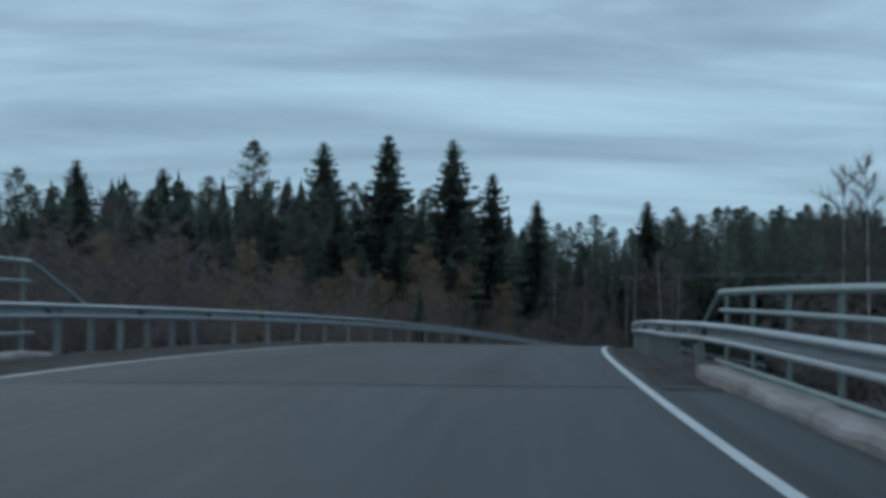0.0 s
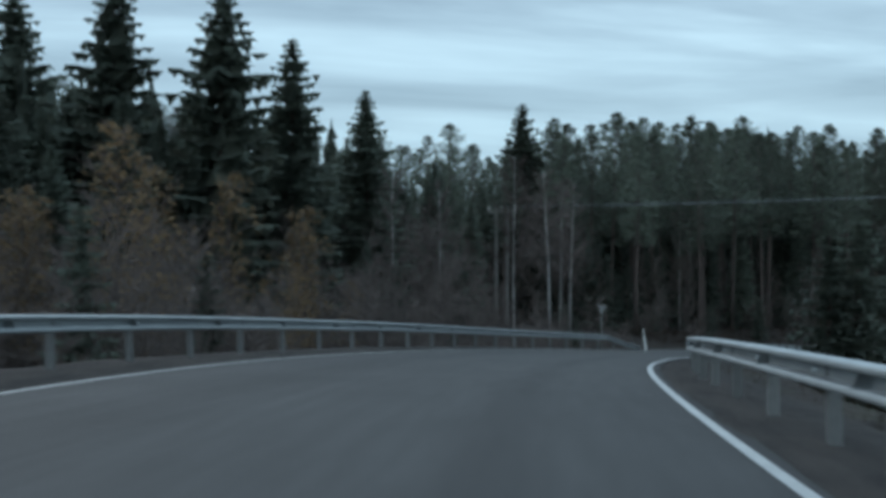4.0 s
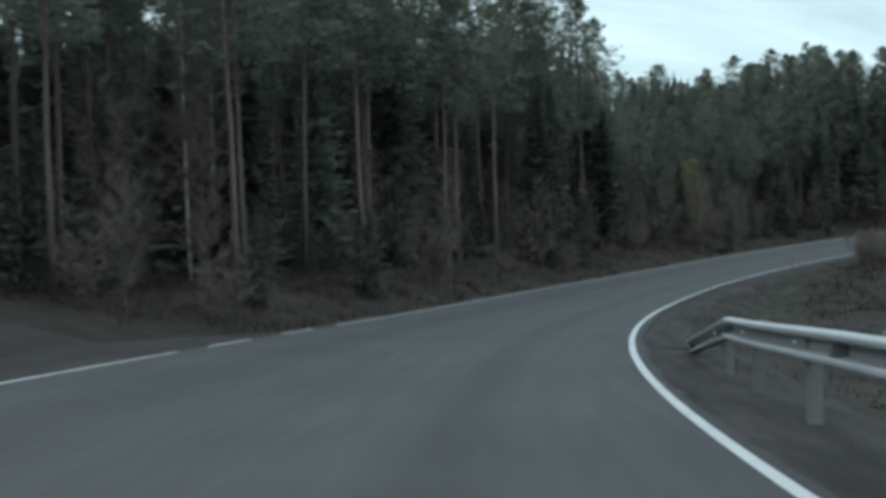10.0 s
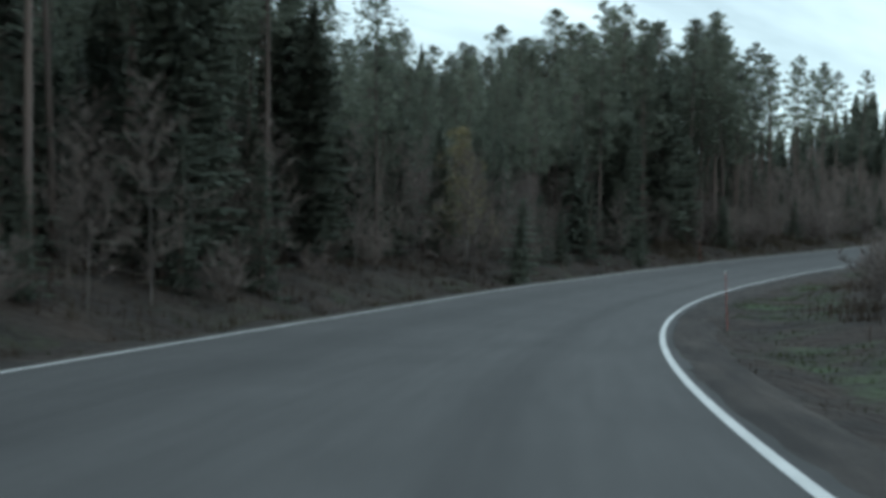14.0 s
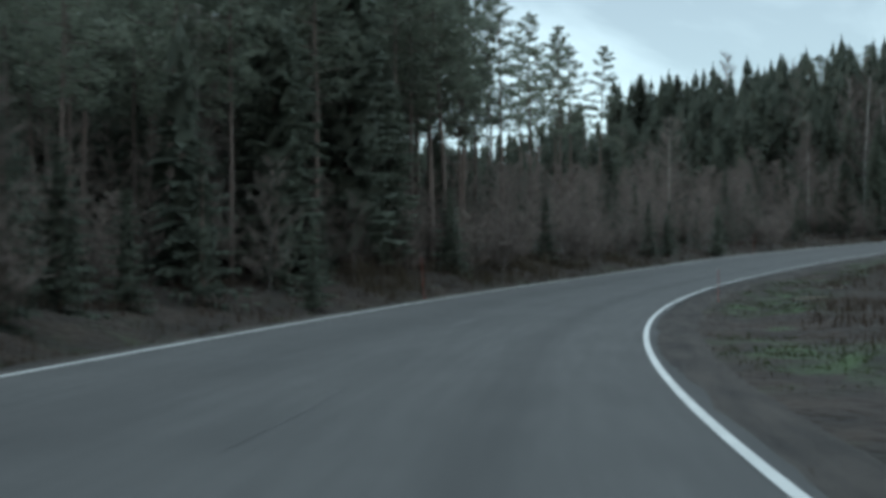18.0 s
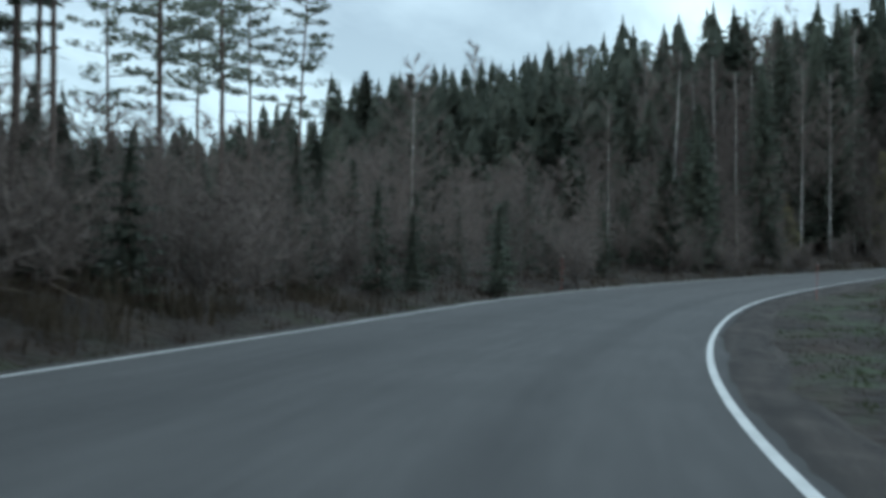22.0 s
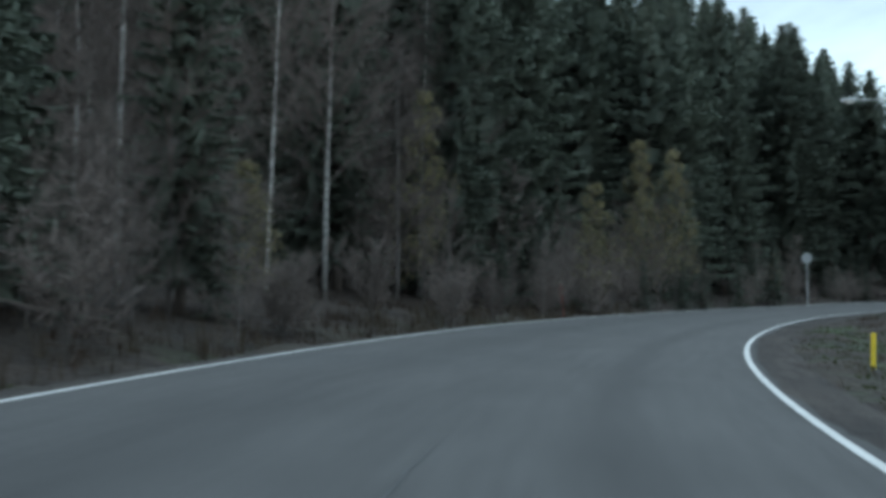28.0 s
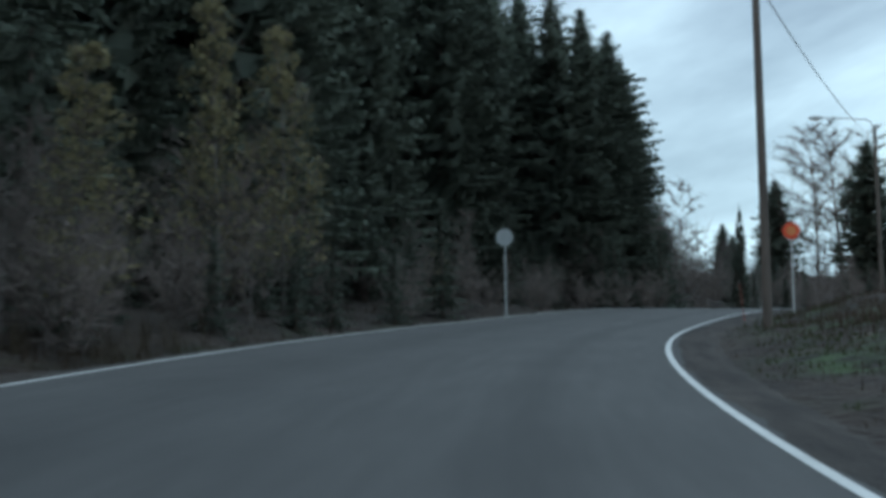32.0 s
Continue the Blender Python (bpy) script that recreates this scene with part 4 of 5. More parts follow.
def bare_parts(height, rng, stems=1, spread=0.35, twig=1.0, thick=1.0, leaf=0, start=0.3, fat=1.0):
    """Trunk, branches and a haze of thin twigs; leaf: remaining leaves."""
    trunks, limbs, tw, leaves = [], [], [], []
    for s in range(stems):
        az0 = rng.uniform(0, 6.28)
        lean = np.array([math.cos(az0), math.sin(az0)]) * (0.03 if stems == 1 else rng.uniform(0.15, 0.42)) * height
        h = height * (1 if stems == 1 else rng.uniform(0.6, 1.0))
        tp = bent(h, lean, rng)
        tp[0, 2] = -0.4
        trunks.append(tube(tp, np.linspace(0.0085, 0.0015, len(tp)) * height * thick, 6))
        nb = int((30 if stems == 1 else 11))
        for k in range(nb):
            z = start + (0.97 - start) * (k + rng.uniform()) / nb
            az = k * 2.4 + rng.uniform(-0.6, 0.6)
            ln = h * spread * (1.12 - z) ** 0.7 * rng.uniform(0.45, 1.0)
            p = np.array([np.interp(z * h, tp[:, 2], tp[:, 0]), np.interp(z * h, tp[:, 2], tp[:, 1]), z * h])
            d = np.array([math.cos(az), math.sin(az), rng.uniform(0.7, 1.4)])
            d /= np.linalg.norm(d)
            tip = p + d * ln
            limbs.append(tube([p, p + d * ln * 0.5 + [0, 0, 0.03 * ln], tip], np.array([0.002, 0.0014, 0.0006]) * height * thick, 3, False))
            m = int(22 * twig)
            u = rng.uniform(0.25, 1.05, m)
            q = p + d * ln * u[:, None]
            e = rng.normal(size=(m, 3)) * 0.26 * ln + (d + [0, 0, 0.5]) * (ln * rng.uniform(0.05, 0.4, (m, 1)))
            wd = rng.normal(size=(m, 3)) * 0.0065 * fat * (1 + 0.06 * height)
            v = np.stack([q - wd, q + wd, q + e], 1).reshape(-1, 3)
            tw.append((v, np.arange(len(v)).reshape(-1, 3)))
            if leaf:
                leaves.append(scattered(p + d * ln * 0.7, (0.5 * ln, 0.5 * ln, 0.45 * ln), int(leaf * 1.8), 0.06, rng, 1.0))
    return joined(trunks), joined(limbs), joined(tw), (joined(leaves) if leaf else None)


LIB = {}
rng = np.random.RandomState(11)


def prototype(kind, name, label, category, meshes, height, far=None):
    """A tree's parts as shared meshes, to be set out later."""
    LIB.setdefault(kind, []).append((name, label, category, [(pn, new_mesh(pn, v, f, MAT[m], sm), lab) for pn, (v, f), m, sm, lab in meshes], height, far or meshes))


for k in range(6):
    h = 18.0
    tr = tube([(0, 0, -0.6), (0, 0, 6), (0.05, 0.03, 12), (0, 0, 17.7)], [0.19, 0.14, 0.08, 0.02], 7)
    prototype("spruce", "spruce", "tall dark green spruce with drooping boughs down to the ground", "tree",
              [("trunk", tr, "spruce_bark", True, ""), ("crown", spruce_crown(h, rng.uniform(2.4, 2.9), rng, 31, 3.3, 0.14, 1.5, 0.5), "spruce_needles", False, "")], h,
              far=[("trunk", tr, "spruce_bark", True, ""), ("crown", coarse_spruce(h, rng.uniform(2.2, 2.8), rng), "spruce_needles", False, "")])
for k in range(4):
    h = 18.0
    tr = tube([(0, 0, -0.6), (0, 0, 6), (0.05, 0.03, 12), (0, 0, 17.7)], [0.19, 0.14, 0.08, 0.02], 7)
    prototype("edge_spruce", "spruce", "tall dense spruce at the wood's edge, dark green", "tree",
              [("trunk", tr, "spruce_bark", True, ""), ("crown", spruce_crown(h, rng.uniform(2.3, 2.8), rng, 38, 5, 0.08, 0.95, 0.42), "spruce_needles", False, "")], h)
for k in range(5):
    h = 18.0
    tr, li, cr = pine_parts(h, rng, rng.uniform(0.4, 0.52), 1.0, 2.1, 0.62, 0.28, 13)
    prototype("pine", "pine", "tall pine with a bare reddish trunk and a clumped dark crown", "tree",
              [("trunk", joined([tr, li]), "pine_bark", True, ""), ("crown", cr, "pine_needles", False, "")], h)
for k in range(4):
    h = 18.0
    tr, li, cr = pine_parts(h, rng, rng.uniform(0.42, 0.55), 0.7, 1.9, 0.55, 0.08, 17, 0.11)
    prototype("open_pine", "pine", "slender pine with an airy crown of separate tufts", "tree",
              [("trunk", joined([tr, li]), "pine_bark", True, ""), ("crown", cr, "pine_needles", False, "")], h)
for k in range(5):
    h = 14.0
    tr, li, tw, _ = bare_parts(h, rng, 1, 0.29, 3.4, 0.85, 0, 0.28, 0.7)
    prototype("birch", "birch", "leafless birch with a white trunk and fine brown twigs", "tree",
              [("trunk", tr, "birch_bark", True, ""), ("crown", joined([li, tw]), "twigs", False, "")], h)
for k in range(4):
    h = 8.0
    tr, li, tw, _ = bare_parts(h, rng, 1, 0.33, 2.4, 0.75, 0, 0.12, 0.8)
    prototype("sapling", "alder", "leafless grey-brown young alder with dense twigs", "tree",
              [("trunk", tr, "grey_twigs", True, ""), ("crown", joined([li, tw]), "twigs", False, "")], h,
              far=[("trunk", tr, "grey_twigs", True, ""), ("crown", bare_parts(h, rng, 1, 0.34, 1.5, 0.7, 0, 0.08, 1.8)[2], "twigs", False, "")])
for k in range(4):
    h = 6.0
    tr, li, tw, _ = bare_parts(h, rng, 1, 0.34, 1.6, 0.6, 0, 0.06, 1.0)
    prototype("brush", "alder", "leafless young alder in the roadside thicket", "tree",
              [("trunk", tr, "grey_twigs", True, ""), ("crown", tw, "twigs", False, "")], h)
for k in range(4):
    h = 3.0
    tr, li, tw, _ = bare_parts(h, rng, 6, 0.5, 1.0, 0.8, 0, 0.15, 1.2)
    prototype("bush", "willow_bush", "leafless brown willow bush with many thin stems", "bush",
              [("stem", tr, "grey_twigs", True, ""), ("crown", joined([li, tw]), "twigs", False, "")], h,
              far=[("crown", bare_parts(h, rng, 6, 0.5, 0.9, 0.8, 0, 0.05, 1.8)[2], "twigs", False, "")])
for k in range(2):
    h = 9.0
    tr, li, tw, le = bare_parts(h, rng, 1, 0.3, 1.0, 0.9, 26, 0.15)
    prototype("larch", "larch", "young larch with thin rust-yellow autumn needles", "tree",
              [("trunk", tr, "spruce_bark", True, ""), ("crown", joined([li, tw]), "twigs", False, ""), ("foliage", le, "larch_needles", False, "")], h)
for k in range(2):
    h = 10.0
    tr, li, tw, le = bare_parts(h, rng, 1, 0.3, 1.0, 0.8, 55, 0.1)
    prototype("yellow_birch", "birch", "birch still holding yellow-green autumn leaves", "tree",
              [("trunk", tr, "grey_twigs", True, ""), ("crown", joined([li, tw]), "twigs", False, ""), ("foliage", le, "yellow_leaves", False, "")], h)
for k in range(3):
    h = 4.0
    tr = tube([(0, 0, -0.3), (0, 0, 2), (0, 0, 3.9)], [0.06, 0.04, 0.01], 5)
    prototype("young_spruce", "young_spruce", "small dense young spruce at the forest edge", "tree",
              [("trunk", tr, "spruce_bark", True, ""), ("crown", spruce_crown(h, 1.6, rng, 14, 3, 0.03), "spruce_needles", False, "")], h)

FIRST = {}
GROUPS = {"spruce": "spruces of the roadside wood", "pine": "pines of the roadside wood", "birch": "birches among the conifers", "alder": "young alders in the thicket", "willow_bush": "willow bushes on the verge", "larch": "young larches on the embankment", "young_spruce": "young spruces at the forest edge"}


def plant(kind, x, y, height, variant=None, wide=1.0, group="", label=""):
    """Set one tree on the ground at x, y with the given height."""
    protos = LIB[kind]
    i = rng.randint(len(protos)) if variant is None else variant % len(protos)
    name, lab, cat, meshes, h, _ = protos[i]
    k = height / h
    m = Matrix.LocRotScale((x, y, float(ground_height(x, y)[0]) - 0.05), Euler((rng.normal() * 0.012, rng.normal() * 0.012, rng.uniform(0, 6.28))), (k * wide, k * wide, k))
    if (kind, i) in FIRST and not label:
        ob = copy_thing(FIRST[kind, i], m)
        ob.matrix_basis = m
        return ob
    ob = thing(name, label or lab, cat, m, group or GROUPS.get(name, ""))
    for pn, me, pl in meshes:
        p = new(pn, me)
        p.parent = ob
    if not label:
        FIRST[kind, i] = ob
    return ob


def plant_top(kind, x, y, top, **kw):
    """A tree whose tip stands at the height top."""
    return plant(kind, x, y, top - float(ground_height(x, y)[0]), **kw)


FAR = {}


def far_tree(kind, x, y, height, wide=1.0, keep=1.0):
    """Trees deep in the wood go into one joined mesh for each kind of part."""
    protos = LIB[kind]
    _, _, _, _, h, parts = protos[rng.randint(len(protos))]
    k = height / h
    a = rng.uniform(0, 6.28)
    r = np.array([[math.cos(a), -math.sin(a), 0], [math.sin(a), math.cos(a), 0], [0, 0, 1]])
    base = np.array([x, y, float(ground_height(x, y)[0]) - 0.05])
    for pn, (v, f), mat, sm, _ in parts:
        f = np.asarray(f)
        if pn == "crown":
            f = f[rng.uniform(size=len(f)) < keep * {"birch": 0.25, "sapling": 0.62, "bush": 0.62, "brush": 0.8, "larch": 0.5, "young_spruce": 0.5, "pine": 0.82}.get(kind, 1.0)]
        if pn == "trunk":
            f = f[:120 if "pine" in kind else 28]
        used, inv = np.unique(f, return_inverse=True)
        vv = (np.asarray(v)[used] * [k * wide, k * wide, k]) @ r.T + base
        FAR.setdefault(mat, []).append((vv, inv.reshape(f.shape)))


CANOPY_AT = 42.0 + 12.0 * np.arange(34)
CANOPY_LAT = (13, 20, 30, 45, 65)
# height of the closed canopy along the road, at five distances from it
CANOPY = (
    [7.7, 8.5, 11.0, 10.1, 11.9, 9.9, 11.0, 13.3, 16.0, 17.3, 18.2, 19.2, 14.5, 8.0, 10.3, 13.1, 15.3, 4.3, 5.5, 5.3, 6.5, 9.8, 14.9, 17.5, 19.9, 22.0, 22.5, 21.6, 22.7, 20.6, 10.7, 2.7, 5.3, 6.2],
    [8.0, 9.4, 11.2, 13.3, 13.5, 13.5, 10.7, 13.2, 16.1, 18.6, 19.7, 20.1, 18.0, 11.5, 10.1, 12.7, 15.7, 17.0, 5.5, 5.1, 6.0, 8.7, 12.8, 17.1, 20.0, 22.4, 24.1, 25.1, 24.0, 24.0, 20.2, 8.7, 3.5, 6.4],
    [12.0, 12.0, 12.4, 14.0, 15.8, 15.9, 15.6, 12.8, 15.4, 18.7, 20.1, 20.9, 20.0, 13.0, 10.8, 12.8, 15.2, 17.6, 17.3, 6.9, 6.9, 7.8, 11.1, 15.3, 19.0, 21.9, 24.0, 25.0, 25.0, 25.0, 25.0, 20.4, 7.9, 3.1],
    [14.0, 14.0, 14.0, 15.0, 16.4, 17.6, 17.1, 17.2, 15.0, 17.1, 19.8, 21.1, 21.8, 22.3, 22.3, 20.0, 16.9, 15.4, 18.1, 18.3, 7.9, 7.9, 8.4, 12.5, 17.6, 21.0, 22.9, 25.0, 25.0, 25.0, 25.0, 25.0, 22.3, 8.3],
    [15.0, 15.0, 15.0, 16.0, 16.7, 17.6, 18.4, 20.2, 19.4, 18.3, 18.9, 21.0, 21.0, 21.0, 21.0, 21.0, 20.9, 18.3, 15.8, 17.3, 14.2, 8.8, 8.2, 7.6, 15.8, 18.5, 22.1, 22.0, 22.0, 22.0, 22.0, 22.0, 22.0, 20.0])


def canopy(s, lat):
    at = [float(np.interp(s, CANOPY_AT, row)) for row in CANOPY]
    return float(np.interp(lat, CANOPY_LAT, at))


def region(s0, s1, lat0, lat1, spacing, mix, far=False, jitter=0.45, clear=(), keep=1.0, share_of=False):
    """Scatter trees over stations s0..s1 and offsets lat0..lat1. mix: rows of kind, share, least and greatest height, width;
    with share_of the heights are shares of the canopy's."""
    share = np.cumsum([m[1] for m in mix])
    count = 0
    wide = 0 if lat1 < 0 else (lat0 + lat1) / 2
    for s in np.arange(s0, s1, spacing / (1 + wide / 125)):
        for lat in np.arange(lat0, lat1, spacing):
            if rng.uniform() > 0.93:
                continue
            s_, l_ = s + rng.uniform(-jitter, jitter) * spacing, lat + rng.uniform(-jitter, jitter) * spacing
            p = place(s_, l_)
            if any((p[0] - c[0]) ** 2 + (p[1] - c[1]) ** 2 < c[2] ** 2 for c in clear):
                continue
            ss, ll = station(p[0], p[1])
            if abs(ll[0]) < min(abs(lat0), abs(lat1)) - spacing * 0.6:
                continue
            kind, _, h0, h1, wd = mix[int(np.searchsorted(share, rng.uniform() * share[-1]))]
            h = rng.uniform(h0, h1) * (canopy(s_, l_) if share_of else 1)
            if far:
                far_tree(kind, p[0], p[1], h, wd, keep)
            else:
                plant(kind, p[0], p[1], h, wide=wd)
            count += 1
    return count

# ---- the woods, along the road ----
LANDMARK_TREES = (("spruce", 9.2, 117.5, 8.4), ("spruce", 22.9, 137, 9.8), ("spruce", 0.4, 104.7, 12.7), ("spruce", -5, 105.3, 13.2), ("spruce", 4.3, 109, 10.2),
            ("pine", -15, 96.4, 11.4), ("pine", 17.7, 141.7, 8.4), ("spruce", -10.8, 109.7, 13.0), ("spruce", -24.8, 109.7, 10.5), ("spruce", -35.9, 119.7, 12.2),
            ("pine", 26.4, 137.2, 8.1), ("pine", 30.7, 138.5, 9.2), ("pine", 63.3, 167.8, 11.2), ("pine", 77, 172.9, 8.9), ("pine", 70, 171, 10.3), ("pine", 73.5, 176, 9.6), ("pine", 81, 174.5, 7.0), ("pine", 72.2, 171.6, 9.9), ("pine", 68.4, 168.6, 11.0), ("pine", 75.4, 173.6, 8.6), ("spruce", 97.4, 190.5, 3.2),
            ("birch", 21.6, 120.5, 3.4), ("birch", 13.1, 111.7, 2.1), ("spruce", 203.2, 183.9, 0.2), ("spruce", 192, 184.5, -0.6))
clear1 = []
for kind, x, y, top in LANDMARK_TREES:
    plant_top(kind, x, y, top, wide=1.25 if kind == "spruce" else 1.3)
    clear1.append((x, y, 2.6))
POLE = [(20, 130, 4.5), (19, 126, 4.0), (18.5, 122, 3.2), (17, 128, 3), (18.2, 118, 2.4), (17.2, 112, 2.0), (16, 104, 1.5)]
LOW = [("sapling", 6, 4.0, 6.5, 1.3), ("bush", 5, 2.5, 4.2, 1.3), ("larch", 1.2, 5, 7.5, 1.1), ("young_spruce", 0.8, 3, 6, 1.1)]
region(38, 106, 12, 17, 3.6, LOW, clear=clear1)
region(38, 112, 11.5, 18, 2.6, [("brush", 9, 3.5, 6.5, 1.5), ("larch", 0.6, 4, 6, 1.1)], far=True)
region(38, 110, 17, 25, 2.9, [("sapling", 9, 4.5, 7.5, 1.4), ("larch", 1, 5, 7, 1.1)] + LOW + [("birch", 1.5, 7, 10, 1), ("larch", 1.5, 6, 8.5, 1.1)], far=True)
for x, y, top in ((-1.3, 80.5, 2.6), (-6, 76, 1.5), (-9.5, 79, 1.8), (1.5, 92, 1.6)):
    plant_top("larch", x, y, top, wide=1.2)
WOOD = [("spruce", 8, 0.75, 1.0, 1.1), ("pine", 1.5, 0.85, 1.0, 1.2), ("birch", 1.0, 0.75, 0.95, 1)]
BACK = [("spruce", 7, 0.78, 1.08, 1.6), ("pine", 3, 0.88, 1.03, 1.5)]
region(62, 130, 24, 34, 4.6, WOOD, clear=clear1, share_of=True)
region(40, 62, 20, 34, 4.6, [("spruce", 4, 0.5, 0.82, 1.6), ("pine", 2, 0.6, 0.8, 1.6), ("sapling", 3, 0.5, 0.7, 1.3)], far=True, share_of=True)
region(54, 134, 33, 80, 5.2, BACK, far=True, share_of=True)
region(104, 129, 13, 25, 3.4, [("sapling", 5, 5, 8.5, 1.3), ("birch", 1.6, 9, 12, 1), ("bush", 3, 2.5, 4, 1.2), ("spruce", 1.8, 7, 11, 1.1)], clear=clear1 + POLE)
region(104, 130, 16, 27, 3.6, [("sapling", 5, 5, 8, 1.4), ("spruce", 3, 5, 9, 1.2)], far=True, clear=POLE)
region(100, 117, 7.0, 12.5, 2.0, [("bush", 6, 1.2, 2.4, 1.4), ("brush", 5, 2.0, 4.0, 1.2), ("young_spruce", 2, 1.5, 3, 1.2)], far=True, clear=POLE)
# right of the embankment
region(40, 70, -16, -8.5, 4.2, [("young_spruce", 4, 2.5, 5, 1.3), ("bush", 4, 2, 3.5, 1.2)])
for x, y, top in ((16.3, 49.9, 5.0), (15.7, 44.9, 4.8), (19, 47, 4.3)):
    plant_top("birch", x, y, top)
for x, y, top in ((20.7, 75.9, -1.2), (21.8, 76.4, -0.4), (24.5, 78.7, -0.5), (26.7, 80.6, -0.3), (34.8, 98.8, -5.2)):
    plant_top("young_spruce", x, y, top, wide=1.8)
for x, y, top in ((32.4, 97.6, -5.6), (36.5, 100.5, -5.0)):
    plant_top("bush", x, y, top, wide=1.3)
region(30, 112, -34, -10, 5.4, [("sapling", 5, 3.5, 6.5, 1.2), ("bush", 5, 2, 4, 1.2), ("young_spruce", 2, 2.5, 5, 1.2), ("birch", 1, 7, 10, 1)], far=True)
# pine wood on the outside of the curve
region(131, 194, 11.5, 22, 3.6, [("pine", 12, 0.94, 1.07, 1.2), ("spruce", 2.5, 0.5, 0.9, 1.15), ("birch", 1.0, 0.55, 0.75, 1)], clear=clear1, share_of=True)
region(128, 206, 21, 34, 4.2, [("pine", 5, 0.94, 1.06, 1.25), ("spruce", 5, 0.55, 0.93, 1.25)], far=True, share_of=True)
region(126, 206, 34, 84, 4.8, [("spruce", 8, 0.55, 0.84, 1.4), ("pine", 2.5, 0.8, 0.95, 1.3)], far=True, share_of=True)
region(131, 206, 8.9, 14, 2.9, [("young_spruce", 3, 2.0, 5, 1.2), ("brush", 5, 3, 6, 1.1), ("bush", 4, 1.5, 3, 1.2)], far=True)
region(128, 206, 14, 22, 3.2, [("young_spruce", 6, 3, 7.5, 1.4), ("sapling", 5, 4, 7, 1.3)], far=True)
for kind, x, y, top in (("yellow_birch", 87.2, 170.6, -4.2), ("sapling", 84.9, 167.4, -5.6), ("sapling", 89.2, 168.6, -6.4)):
    plant_top(kind, x, y, top, wide=1.3)
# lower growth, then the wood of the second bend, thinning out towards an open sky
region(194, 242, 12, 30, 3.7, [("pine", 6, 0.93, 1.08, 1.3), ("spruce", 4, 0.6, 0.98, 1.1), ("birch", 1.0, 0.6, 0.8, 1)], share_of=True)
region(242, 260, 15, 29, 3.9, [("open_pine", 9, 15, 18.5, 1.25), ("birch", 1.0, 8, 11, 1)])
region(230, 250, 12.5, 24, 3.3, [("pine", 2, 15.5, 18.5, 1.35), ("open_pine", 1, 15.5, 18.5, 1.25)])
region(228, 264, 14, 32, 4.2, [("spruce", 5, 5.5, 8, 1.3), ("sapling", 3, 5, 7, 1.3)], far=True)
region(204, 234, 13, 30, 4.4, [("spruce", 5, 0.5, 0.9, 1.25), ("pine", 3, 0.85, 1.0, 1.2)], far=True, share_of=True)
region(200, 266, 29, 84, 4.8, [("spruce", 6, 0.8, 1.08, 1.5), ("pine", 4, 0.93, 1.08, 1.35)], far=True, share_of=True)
for x, y, top in ((177.1, 201.9, 9.3), (174.6, 203.3, 9.0), (170.6, 202.5, 9.2), (177.2, 208, 9.8), (168, 204.4, 9.0), (170.6, 209.2, 9.4), (165, 199, 8.8), (160, 199, 9.0), (154, 201, 9.2), (149, 197, 9.0)):
    plant_top("open_pine", x, y, top, wide=1.2)
region(206, 304, 10.2, 15.5, 2.8, [("brush", 7, 3.5, 6, 1.3), ("bush", 4, 2, 3.8, 1.3), ("young_spruce", 4, 2.5, 5.2, 1.3)], far=True)
region(206, 304, 9.2, 11, 4.2, [("sapling", 5, 3, 5, 1.25), ("bush", 5, 2, 3.6, 1.25), ("young_spruce", 1.5, 2.5, 4.5, 1.2)])
region(208, 306, 15, 28, 3.0, [("sapling", 8, 4.4, 6.6, 1.4), ("young_spruce", 3, 3, 5.8, 1.4)], far=True)
region(262, 304, 28, 80, 4.9, [("spruce", 6, 0.78, 1.12, 1.6), ("sapling", 3, 0.7, 0.95, 1.4)], far=True, share_of=True)
for kind, x, y, top in (("pine", 113.1, 210.2, 6.2), ("pine", 121.5, 205.3, 8.4), ("pine", 124.3, 189.9, 7.5), ("pine", 134.1, 190.3, 9.4), ("pine", 86.4, 182, 3.4), ("spruce", 260.4, 235.7, 20.5), ("spruce", 260.6, 229.1, 19.8), ("young_spruce", 87.9, 167.6, -7.6)):
    plant_top(kind, x, y, top, wide=1.35)
# mixed hillside
BIRCHES = [(224.2, 176.7, 9.5), (239.2, 170.3, 10.5), (213.3, 182.9, 8.0), (208.5, 187, 9.0), (228.5, 186.7, 12.5), (216.2, 184.8, 9.0), (212.8, 185.6, 8.0), (248.3, 217, 19.8), (171, 192.5, 1.5)]
for x, y, top in BIRCHES:
    plant_top("birch", x, y, top, wide=1.1)
room = [(x, y, 3.2) for x, y, _ in BIRCHES] + [(205, 176.8, 2.6), (211.5, 176.8, 2.8), (218, 176.7, 2.8), (214, 172.8, 2.6), (223, 171.9, 2.8), (231, 171.1, 2.8)]
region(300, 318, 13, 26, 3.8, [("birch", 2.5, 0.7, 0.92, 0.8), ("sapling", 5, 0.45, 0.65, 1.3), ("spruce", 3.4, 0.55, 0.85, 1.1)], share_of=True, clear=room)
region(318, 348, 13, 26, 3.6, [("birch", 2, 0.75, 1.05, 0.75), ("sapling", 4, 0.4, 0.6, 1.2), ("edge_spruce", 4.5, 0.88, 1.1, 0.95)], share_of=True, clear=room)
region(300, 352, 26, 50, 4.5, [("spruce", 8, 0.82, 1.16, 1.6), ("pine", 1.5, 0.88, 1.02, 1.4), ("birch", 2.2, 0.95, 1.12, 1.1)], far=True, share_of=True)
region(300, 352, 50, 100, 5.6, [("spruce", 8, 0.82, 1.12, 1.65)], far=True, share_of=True)
